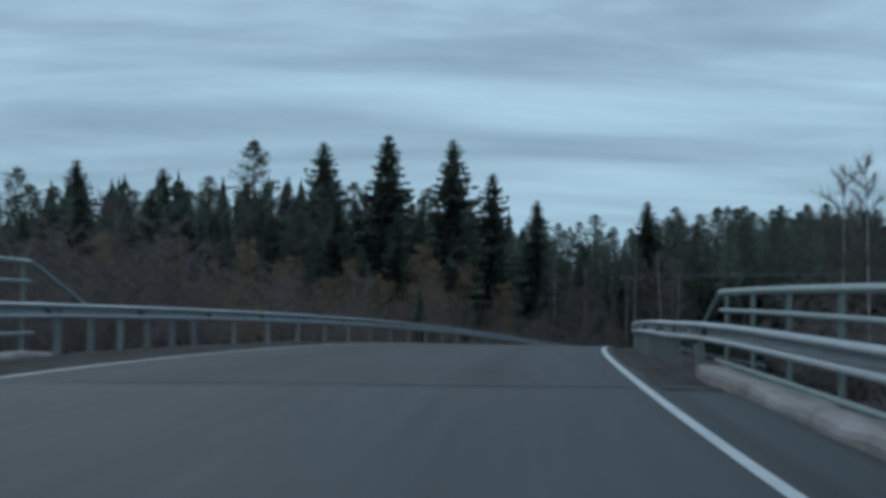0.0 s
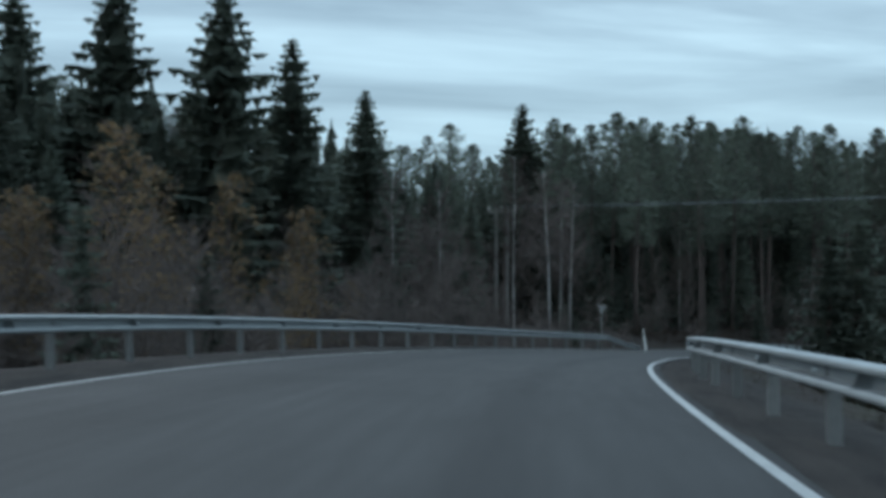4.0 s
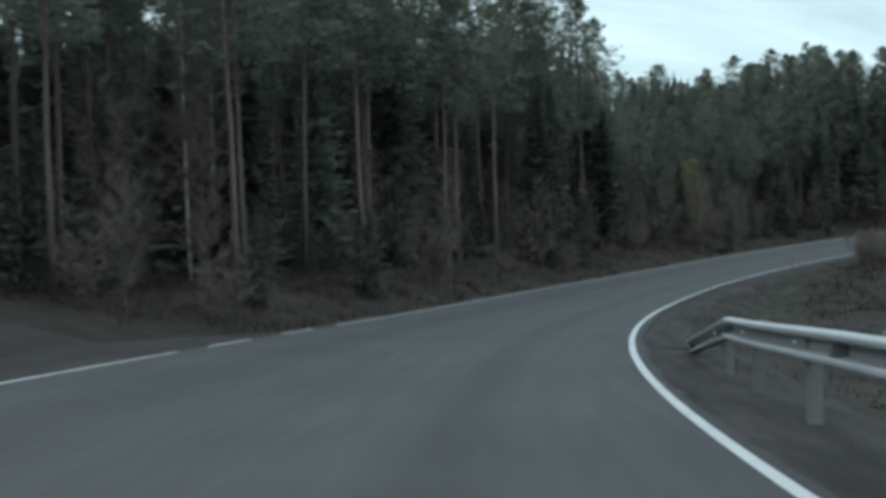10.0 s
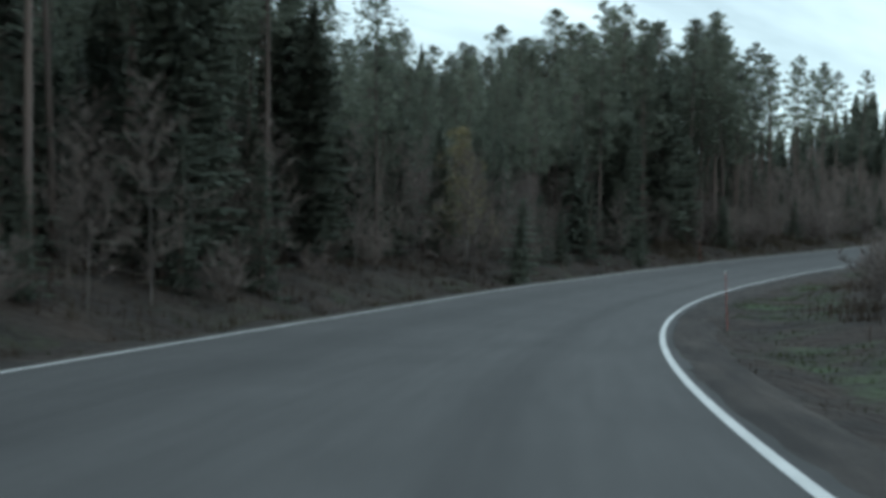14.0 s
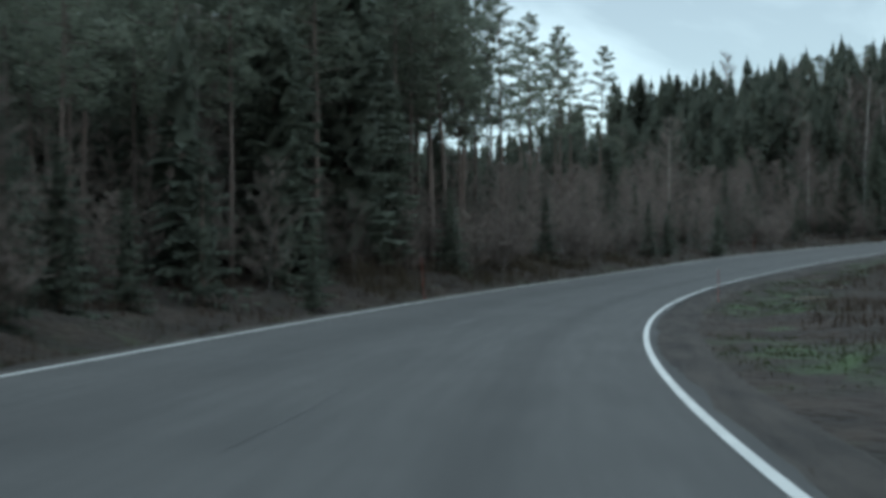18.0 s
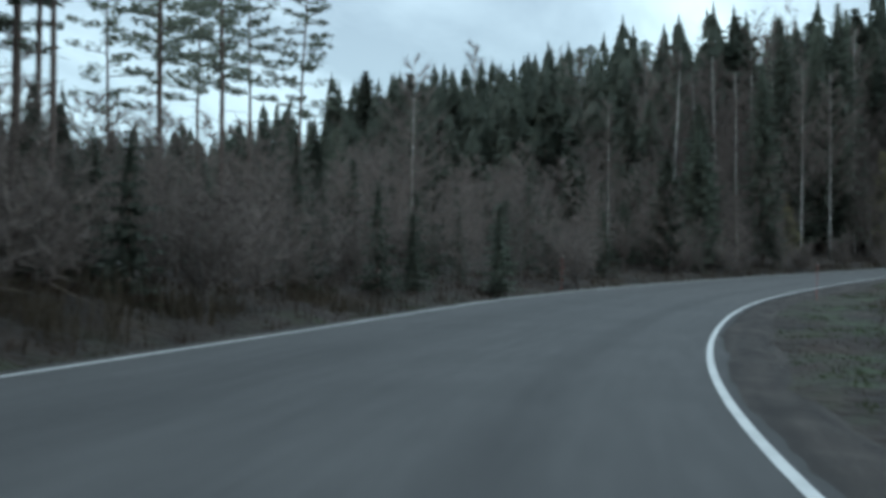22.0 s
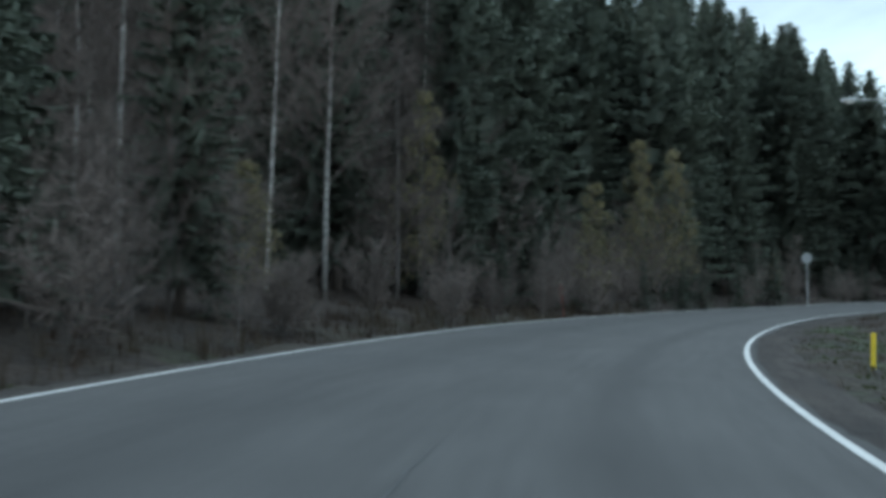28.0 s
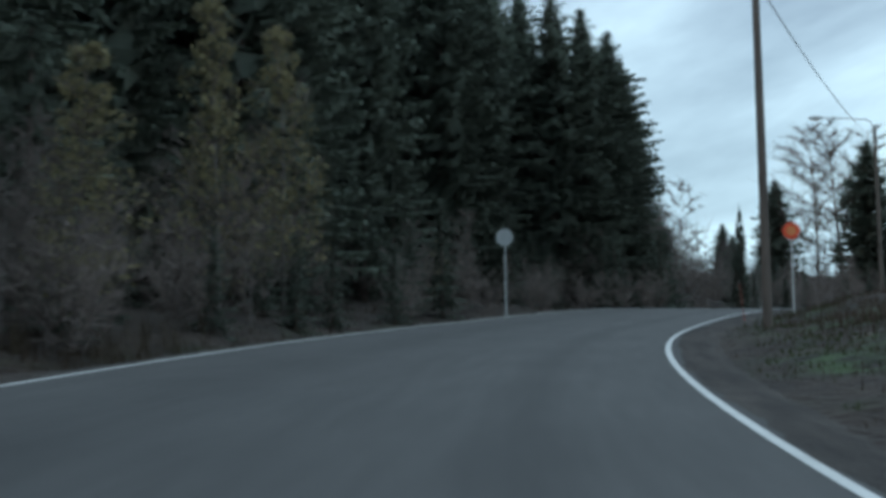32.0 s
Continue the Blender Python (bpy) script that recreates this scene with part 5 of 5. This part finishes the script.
region(298, 350, 8.8, 14, 2.7, [("brush", 6, 3, 6, 1.2), ("bush", 5, 2, 3.8, 1.2), ("young_spruce", 1.6, 2.5, 4.5, 1.2)], far=True, clear=room)
region(300, 350, 9, 10, 4.5, [("sapling", 5, 3, 5.5, 1.2), ("bush", 5, 2, 3.6, 1.2)])
region(300, 350, 14, 24, 3.2, [("sapling", 6, 5, 8, 1.4), ("young_spruce", 3, 4, 7, 1.3)], far=True, clear=room)
# tall dark spruces near the end
for x, y, top in ((284.3, 128, 19.5), (295.8, 113.7, 19.6), (290, 119.5, 18.8), (276, 137, 19.0), (281.7, 122.9, 16.2), (283.8, 121.2, 16.3), (286.5, 118.2, 12.4), (290, 116.8, 16.5), (279.5, 125.5, 17.0), (277.5, 129.5, 17.2)):
    plant_top("edge_spruce", x, y, top, wide=1.5)
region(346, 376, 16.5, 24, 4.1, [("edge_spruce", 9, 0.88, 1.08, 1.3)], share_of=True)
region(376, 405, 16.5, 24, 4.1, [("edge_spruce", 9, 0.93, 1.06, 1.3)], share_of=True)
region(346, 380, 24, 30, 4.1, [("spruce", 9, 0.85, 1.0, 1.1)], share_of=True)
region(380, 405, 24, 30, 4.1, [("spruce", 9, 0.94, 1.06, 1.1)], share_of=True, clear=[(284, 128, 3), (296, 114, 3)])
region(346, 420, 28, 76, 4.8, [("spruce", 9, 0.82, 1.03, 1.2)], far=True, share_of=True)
region(346, 404, 14, 24, 3.4, [("sapling", 2.5, 4, 7.0, 1.4), ("young_spruce", 7, 4, 8, 1.4)], far=True)
for x, y, top in ((243.6, 158.7, 4.2), (245.8, 156.2, 4.0), (228.8, 172.4, 3.4)):
    plant_top("yellow_birch", x, y, top, wide=0.85)
for x, y, top in ((236, 163.5, 0.5), (262, 144, -0.8), (211.2, 178.8, -2.6), (224, 180.4, -0.5)):
    plant_top("yellow_birch", x, y, top, wide=1.2)
region(340, 430, 8.6, 16, 2.8, [("brush", 4, 2.5, 5, 1.2), ("bush", 4, 2, 3.6, 1.2), ("young_spruce", 4, 2.5, 5.5, 1.3)], far=True)
# beyond the last bend
# the birches at x 305 and 308 borrow the bushier alder sapling and its label
for kind, x, y, top in (("spruce", 306.7, 88.7, 10.6), ("spruce", 299, 84, 13.6), ("spruce", 317, 87.5, 7.4), ("sapling", 305, 85, 16.0), ("sapling", 308, 79.5, 17.0), ("birch", 303.5, 80, 15.5), ("sapling", 303, 97, 4), ("sapling", 309, 94, 4.5), ("spruce", 320, 84, 6.5)):
    plant_top(kind, x, y, top, wide=1.7 if kind == "spruce" else 1.7)
region(402, 466, 9, 44, 4.4, [("spruce", 2, 0.7, 0.95, 1), ("sapling", 6, 0.55, 0.8, 1.5), ("bush", 3, 0.5, 0.7, 1.4)], far=True, share_of=True)
# bushes on the inside verge
for s, lat, h in ((164, -9.4, 2.2), (167.5, -8.9, 2.2), (170.5, -8.7, 2.3), (173, -9.3, 2.4), (175.5, -8.7, 2.1), (178, -9.6, 2.1), (181, -9.2, 1.9), (192, -11.4, 1.5), (198, -12, 1.5)):
    x, y, _ = place(s, lat)
    plant("bush", x, y, h, wide=1.3)

# single trees that break the outline of the wood
for x, y, top in ((235.1, 185.7, 17.9), (240.4, 182.6, 18.6), (245.6, 179.2, 19.2), (250.7, 175.6, 21.4), (255.5, 172, 21.4), (263.2, 165.3, 24), (267, 161.6, 23.8)):
    plant_top("spruce", x, y, top, wide=1.15)
for x, y, top in ((263.5, 233.5, 18.4), (257.5, 231, 16.2), (267.5, 239.5, 20.5)):
    plant_top("edge_spruce", x, y, top, wide=1.6)
for x, y, top in ((133.5, 190, 8.4), (139.5, 195.2, 9.0), (145.2, 200.8, 9.2), (140.3, 193.9, 8.6), (146.5, 199.2, 9.0), (142, 198.4, 9.4)):
    plant_top("pine", x, y, top, wide=1.4)
for x, y, top in ((-7.4, 77.2, 0.4), (-4.6, 80.5, 0.6), (-3.8, 77.7, 0.2), (-0.6, 84.5, 1.5), (-12.5, 80, 0.6), (4.5, 93, 0.2)):
    plant_top("larch", x, y, top, wide=1.35)

for mat, chunks in FAR.items():
    v, f = joined(chunks)
    tagged(new("forest_" + mat, new_mesh("forest_" + mat, v, f, MAT[mat])), "dense dark woodland behind the roadside trees, " + mat.replace("_", " "), "forest", kind="stuff")

# ---- roadside furniture ----
def stand(s, lat, turn=0.0, lean=0.0, on_road=False):
    """A pose on the ground beside the road, facing back along it."""
    p = place(s, lat)
    z = p[2] if on_road else max(float(ground_height(p[0], p[1])[0]), p[2] - 0.45 if abs(lat) < 5.6 else -1e9)
    return pose(p[0], p[1], z, 0, lean, float(np.interp(s, ST, CH)) + turn)


def disc(radius, thick, y=0.0, z=0.0, n=24, inner=0.0):
    """A round plate that faces back along -y."""
    a = np.arange(n) * 2 * np.pi / n
    ring = [(radius, -thick / 2), (radius * 0.985, -thick / 2 - 0.002), (inner, -thick / 2 - 0.002)] if inner else [(radius, -thick / 2), (0.0001, -thick / 2 - 0.001)]
    prof = [(radius, thick / 2)] + ring + ([(inner, thick / 2)] if inner else [])
    prof = prof + ([] if inner else [(0.0001, thick / 2)])
    k = len(prof)
    v = np.array([(r * math.cos(q), y + d, z + r * math.sin(q)) for q in a for r, d in prof])
    f = []
    for i in range(n):
        for j in range(k):
            p, q2 = i * k + j, i * k + (j + 1) % k
            r, t = ((i + 1) % n) * k + j, ((i + 1) % n) * k + (j + 1) % k
            f += [(p, r, t), (p, t, q2)]
    return v, np.array(f)


# leaning marker post at the end of the guard rail
marker = thing("delineator_post", "leaning white plastic delineator post with a black band", "marker post", pose(24.45, 107.8, float(place(112.3, 3.95)[2]) + 0.12, 0, -8, -30))
part("post", joined([box(-0.055, -0.02, -0.4, 0.055, 0.02, 0.84, 0.015)]), MAT["white_plastic"], marker)
part("band", box(-0.063, -0.023, 0.84, 0.063, 0.023, 0.92, 0.015), MAT["black_plastic"], marker, "black band")
part("collar", box(-0.06, -0.02, 0.92, 0.06, 0.02, 0.99, 0.015), MAT["white_plastic"], marker)
part("band", box(-0.063, -0.023, 0.99, 0.063, 0.023, 1.06, 0.015), MAT["black_plastic"], marker, "black band")
part("cap", box(-0.058, -0.019, 1.06, 0.058, 0.019, 1.16, 0.018), MAT["white_plastic"], marker)

# give-way sign of the side road, seen from its back
yield_sign = thing("give_way_sign", "grey back of a triangular give-way sign on a thin post", "road sign", stand(118.4, 8.7, 20))
zb = 2.66
part("post", tube([(0, 0, -0.5), (0, 0, zb)], [0.035, 0.032], 8), MAT["lamp_grey"], yield_sign)
tri_v = np.array([(-0.33, 0.04, zb), (0.33, 0.04, zb), (0.0, 0.04, zb - 0.57), (-0.33, 0.06, zb), (0.33, 0.06, zb), (0.0, 0.06, zb - 0.57)])
tri_f = np.array([(0, 2, 1), (3, 4, 5), (0, 1, 4), (0, 4, 3), (1, 2, 5), (1, 5, 4), (2, 0, 3), (2, 3, 5)])
part("plate", (tri_v, tri_f), MAT["sign_back"], yield_sign, "plain grey metal back")
for dz in (0.12, 0.34):
    part("bracket", box(-0.2 + dz * 0.3, 0.02, zb - dz - 0.02, 0.2 - dz * 0.3, 0.05, zb - dz + 0.02, 0.004), MAT["lamp_grey"], yield_sign)

# twin-pole power line that crosses the road
def twin_pole(x, y, top, turn, label):
    g = float(ground_height(x, y)[0])
    h = top - g
    ob = thing("power_pole", label, "utility pole", pose(x, y, g, 0, 0, turn), "poles of the power line")
    for px in (-0.42, 0.42):
        part("pole", tube([(px, 0, -0.8), (px, 0, h * 0.5), (px, 0, h)], [0.15, 0.13, 0.1], 9), MAT["grey_wood"], ob)
    part("crossarm", box(-1.15, -0.07, h - 0.33, 1.15, 0.07, h - 0.18, 0.02), MAT["grey_wood"], ob)
    for px in (-1.0, 0, 1.0):
        part("insulator", tube([(px, 0, h - 0.17), (px, 0, h - 0.05), (px, 0, h), (px, 0, h + 0.12)], [0.04, 0.08, 0.05, 0.07], 8), MAT["porcelain"], ob)
    return ob


near = twin_pole(20.0, 130.0, 1.0, -22, "weathered wooden twin power pole with a crossarm and insulators")
away = twin_pole(85.0, 104.0, 3.7, -22, "weathered wooden twin power pole with a crossarm and insulators")
for px in (-1.0, 0.0, 1.0):
    p = near.matrix_basis @ Vector((px, 0, 1.0 - near.matrix_basis.translation.z + 0.1))
    q = away.matrix_basis @ Vector((px, 0, 3.7 - away.matrix_basis.translation.z + 0.1))
    u = np.linspace(0, 1, 30)
    pts = np.array(p)[None] * (1 - u[:, None]) + np.array(q)[None] * u[:, None]
    pts[:, 2] -= 4 * 0.55 * u * (1 - u)
    wire = new("power_line", new_mesh("power_line", *tube(pts, [0.011] * 30, 5), MAT["wire"]))
    tagged(wire, "thin grey overhead power line between wooden poles", "cable")


def street_lamp(x, y, top, toward, label):
    """Dark wooden pole with a bent steel arm and a flat lantern."""
    g = float(ground_height(x, y)[0])
    h = top - g
    ob = thing("street_lamp", label, "street lamp", pose(x, y, g, 0, 0, toward), "street lamps along the road")
    part("pole", tube([(0, 0, -0.8), (0, 0, h * 0.4), (0.02, 0, h * 0.75), (0, 0, h - 0.35)], [0.125, 0.115, 0.1, 0.085], 10), MAT["pole_wood"], ob)
    arm = [(0, 0.1, h - 1.6), (0, 0.1, h - 0.4), (0, 0.22, h - 0.12), (0, 0.5, h), (0, 1.8, h + 0.06), (0, 3.0, h + 0.1)]
    part("arm", tube(arm, [0.035] * 6, 8), MAT["lamp_grey"], ob, "bent grey steel arm")
    lantern = part("lantern", tube([(0, 2.95, h + 0.1), (0, 3.1, h + 0.12), (0, 3.45, h + 0.12), (0, 3.75, h + 0.09), (0, 3.82, h + 0.08)], [0.04, 0.09, 0.11, 0.08, 0.03], 8), MAT["lamp_grey"], ob, "grey lantern, unlit")
    part("glass", tube([(0, 3.15, h + 0.0), (0, 3.4, h - 0.03), (0, 3.65, h + 0.01)], [0.04, 0.07, 0.04], 8), MAT["porcelain"], lantern, "pale unlit diffuser")
    for dz in (0.5, 1.5):
        part("clamp", tube([(0, 0, h - dz - 0.03), (0, 0, h - dz + 0.03)], [0.115, 0.115], 10), MAT["lamp_grey"], ob)
    return ob


street_lamp(234.6, 146.8, 4.9, -18, "dark wooden street lamp pole with a bent steel arm")
street_lamp(262.5, 116.9, 6.6, -20, "dark wooden street lamp pole beyond the bend")
p, q = np.array((234.6, 146.8, 3.2)), np.array((262.5, 116.9, 5.4))
u = np.linspace(0, 1, 24)
pts = p[None] * (1 - u[:, None]) + q[None] * u[:, None]
pts[:, 2] -= 4 * 0.5 * u * (1 - u)
tagged(new("lamp_cable", new_mesh("lamp_cable", *tube(pts, [0.018] * 24, 5), MAT["wire"])), "sagging cable strung between the street lamp poles", "cable")


def round_sign(x, y, top, turn, radius, face, label):
    g = float(ground_height(x, y)[0])
    h = top - g
    ob = thing("round_sign", label, "road sign", pose(x, y, g, 0, 0, turn))
    part("post", tube([(0, 0, -0.5), (0, 0, h)], [0.035, 0.033], 8), MAT["lamp_grey"], ob)
    zc = h - radius
    if face:
        part("rim", disc(radius, 0.02, -0.05, zc, 28, radius * 0.6), MAT["sign_red"], ob, "red rim")
        part("face", disc(radius * 0.62, 0.018, -0.048, zc, 28), MAT["sign_yellow"], ob, "plain orange face")
    else:
        part("plate", disc(radius, 0.02, -0.05, zc, 28), MAT["sign_back"], ob, "plain grey back")
    for dz in (-0.16, 0.16):
        part("bracket", box(-0.14, -0.04, zc + dz - 0.02, 0.14, -0.02, zc + dz + 0.02, 0.004), MAT["lamp_grey"], ob)


round_sign(250.3, 146.4, -1.68, -125, 0.33, False, "grey back of a round road sign on a thin post")
round_sign(244.2, 138.1, -1.85, -118, 0.3, True, "round road sign with red rim and yellow face")


def stick(s, lat, h, mat, label, lean=0.0, r=0.012, band=None):
    ob = thing("snow_stick" if mat == "stick_red" else "cable_marker", label, "marker post", stand(s, lat, 0, lean), "snow sticks beside the road" if mat == "stick_red" else "")
    if mat == "stick_red":
        part("rod", tube([(0, 0, -0.3), (0, 0, h * 0.97)], [r, r * 0.8], 6), MAT[mat], ob)
        part("reflector", tube([(0, 0, h * 0.97), (0, 0, h)], [r * 0.9, r * 0.8], 6), MAT["white_plastic"], ob, "white reflective tip")
    else:
        part("post", tube([(0, 0, -0.3), (0, 0, h - 0.03), (0, 0, h)], [r, r, r * 0.6], 10), MAT[mat], ob)
        part("collar", tube([(0, 0, 0.03), (0, 0, 0.12)], [r * 1.15, r * 1.15], 10), MAT["white_plastic"], ob)


for s, lat, h, lean in ((276.2, 5.4, 1.75, 3), (276.0, -4.9, 1.35, 2), (228.4, 6.5, 2.0, -4), (170.8, -4.95, 1.45, -3), (227.6, -4.7, 1.2, 1), (332.2, 5.0, 1.75, -6), (364.6, -4.4, 1.4, -6)):
    stick(s, lat, h, "stick_red", "thin red plastic snow stick with a white tip", lean)
stick(308, -5.7, 0.75, "stick_yellow", "short yellow plastic cable marker post in the verge", 1, 0.042)

# ---- stones and grass on the verges ----
for k in range(46):
    s = random.choice((random.uniform(118, 165), random.uniform(120, 150), random.uniform(290, 330)))
    lat = random.choice((-1, -1, 1)) * random.uniform(5.4, 8.5)
    if abs(s - 122.5) < 6 and lat > 0:
        continue
    x, y, _ = place(s, lat)
    r = random.uniform(0.07, 0.24)
    a = np.random.RandomState(k)
    bm = bmesh.new()
    bmesh.ops.create_icosphere(bm, subdivisions=2, radius=r)
    for v in bm.verts:
        n = noise.noise(v.co * (2.2 / r) + Vector((k, 0, 0)))
        v.co *= 1 + 0.3 * n
        v.co.z *= 0.65
    me = bpy.data.meshes.new("stone")
    bm.to_mesh(me)
    bm.free()
    me.materials.append(MAT["stone"])
    ob = new("stone", me)
    ob.matrix_basis = pose(x, y, float(ground_height(x, y)[0]) + r * 0.15, 0, 0, k * 37)
    tagged(ob, "grey weathered stone lying in the verge", "stone", "stones on the verge")


def tufts(name, mat, count, srange, lats, height, width, label, seed, blades=7, clump=0.12, turf=False):
    """Tufts of thin bent blades; one joined object of uncountable stuff."""
    r = np.random.RandomState(seed)
    s = r.uniform(srange[0], srange[1], count)
    lat = r.uniform(lats[0], lats[1], count)
    keep = ~((np.abs(s - 122) < 6.5) & (lat > 0) & (lat < 16))
    s, lat = s[keep], lat[keep]
    p = place(s, lat)
    keep = lumpy(p[:, 0], p[:, 1], 3.1, seed + 60) * 0.6 + lumpy(p[:, 0], p[:, 1], 1.0, seed + 80) * 0.4 > r.uniform(0.3, 0.62, len(s))
    if turf:
        keep = turf_share(p[:, 0], p[:, 1], lat, -1) > r.uniform(0.15, 0.9, len(s))
    s, lat, p = s[keep], lat[keep], p[keep]
    z = np.where((s > 104) & (np.abs(lat) < 12), verge_height(p[:, 0], p[:, 1]), ground_height(p[:, 0], p[:, 1]))
    base = np.repeat(np.stack([p[:, 0], p[:, 1], z - 0.03], 1), blades, 0)
    n = len(base)
    base[:, :2] += r.normal(size=(n, 2)) * clump * np.repeat(r.uniform(0.3, 1.3, (len(s), 1)), blades, 0)
    h = height * r.uniform(0.5, 1.25, n) * np.repeat(r.uniform(0.6, 1.3, len(s)), blades)
    a = r.uniform(0, 6.28, n)
    lean = r.uniform(0.15, 0.8, n) * h
    side = np.stack([np.cos(a + 1.57), np.sin(a + 1.57), np.zeros(n)], 1) * (width * r.uniform(0.6, 1.4, n))[:, None]
    mid = base + np.stack([np.cos(a) * lean * 0.35, np.sin(a) * lean * 0.35, h * 0.65], 1)
    tip = base + np.stack([np.cos(a) * lean, np.sin(a) * lean, h], 1)
    v = np.stack([base - side, base + side, mid + side * 0.7, mid - side * 0.7, tip], 1).reshape(-1, 3)
    i = np.arange(n)[:, None] * 5
    f = np.concatenate([i + [0, 1, 2], i + [0, 2, 3], i + [3, 2, 4]], 1).reshape(-1, 3)
    tagged(new(name, new_mesh(name, v, f, MAT[mat])), label, "grass", kind="stuff")


tufts("dry_grass", "dry_grass", 2600, (118, 420), (5.4, 11), 0.3, 0.008, "pale brown dry autumn grass on the outer verge", 5, 9, 0.2)
tufts("dry_grass", "dry_grass", 3400, (20, 420), (-11, -4.7), 0.14, 0.007, "pale brown dry autumn grass on the inner verge", 6, 9, 0.35)
tufts("short_grass", "green_grass", 11000, (112, 420), (-9.5, -4.9), 0.075, 0.014, "short tussocks of dull green grass on the inner verge", 7, 9, 0.33, True)
tufts("short_grass", "green_grass", 1500, (20, 420), (4.9, 7.5), 0.1, 0.012, "short dull green grass beside the shoulder", 8, 9, 0.3)
tufts("heather", "heather", 3600, (126, 345), (5.8, 14), 0.32, 0.016, "low brown heather and bilberry scrub under the trees", 9, 9, 0.3)
tufts("heather", "heather", 4200, (136, 420), (-13, -7.4), 0.34, 0.014, "low brown scrub and heather on the inner bank", 14, 9, 0.35)
tufts("heather", "heather", 1500, (326, 410), (-10, -6.0), 0.2, 0.012, "low red-brown scrub on the verge near the signs", 15, 9, 0.4)
tufts("dry_grass", "dry_grass", 1500, (18, 118), (5.6, 11), 0.4, 0.01, "pale brown dry grass on the embankment", 10, 8, 0.2)
tufts("tall_grass", "dry_grass", 420, (226, 264), (7.6, 10.4), 0.7, 0.014, "tall bleached grass standing at the edge of the thicket", 16, 9, 0.25)
tufts("tall_grass", "dry_grass", 260, (285, 350), (6.4, 8.5), 0.75, 0.014, "tall bleached grass heads beside the road", 12, 8, 0.2)
# dead branches lying on the inner verge
for k in range(22):
    r = np.random.RandomState(300 + k)
    q0 = (r.uniform(124, 150), r.uniform(212, 246), r.uniform(330, 372))[k % 3]
    x, y, _ = place(q0, r.uniform(-9.5, -5.8))
    ln, a = r.uniform(0.8, 2.4), r.uniform(0, 6.28)
    u = np.linspace(-0.5, 0.5, 6)
    px, py = x + math.cos(a) * ln * u + 0.08 * np.sin(u * 5), y + math.sin(a) * ln * u + 0.1 * np.cos(u * 4)
    pz = ground_height(px, py) + 0.03 + 0.02 * r.uniform(size=6)
    branch = thing("fallen_branch", "dry grey-brown branch lying in the grass", "branch", (x, y, float(pz[2])), "fallen branches on the verge")
    pts = np.stack([px - x, py - y, pz - pz[2]], 1)
    part("stem", tube(pts, np.linspace(0.028, 0.008, 6), 5), MAT["dead_wood"], branch)
    for j in (2, 3, 4):
        tip = pts[j] + np.array([r.normal() * 0.25, r.normal() * 0.25, 0.08])
        part("twig", tube([pts[j], (pts[j] + tip) / 2 + [0, 0, 0.02], tip], [0.01, 0.007, 0.003], 3), MAT["dead_wood"], branch)
# dark crack and patches in the asphalt
for s, lat, ln, wd in ((207.5, 0.35, 3.2, 0.12), (118.0, -0.2, 1.5, 0.16), (62, 1.2, 2.6, 0.05), (180.5, -0.36, 7.0, 0.035), (190, -0.3, 5.0, 0.03), (215.5, -0.5, 5.5, 0.035), (265.6, -0.42, 4.2, 0.04), (244, -0.45, 4.0, 0.03), (289, -0.5, 6.0, 0.028)):
    ss = np.linspace(s, s + ln, 14)
    mid = lat + 0.03 * np.sin(ss * 1.1) + 0.012 * np.sin(ss * 7.7)
    half = wd / 2 * np.sin(np.linspace(0.15, 3.0, 14)) * (1 + 0.3 * np.sin(ss * 11))
    v = np.concatenate([place(ss, mid + half, 0.005), place(ss, mid - half, 0.005)])
    fc = np.array([(i, i + 1, 14 + i + 1, 14 + i) for i in range(13)])
    tagged(new("road_crack", new_mesh("road_crack", v, fc, MAT["tar"])), "dark sealed crack in the asphalt", "road marking", kind="structure")
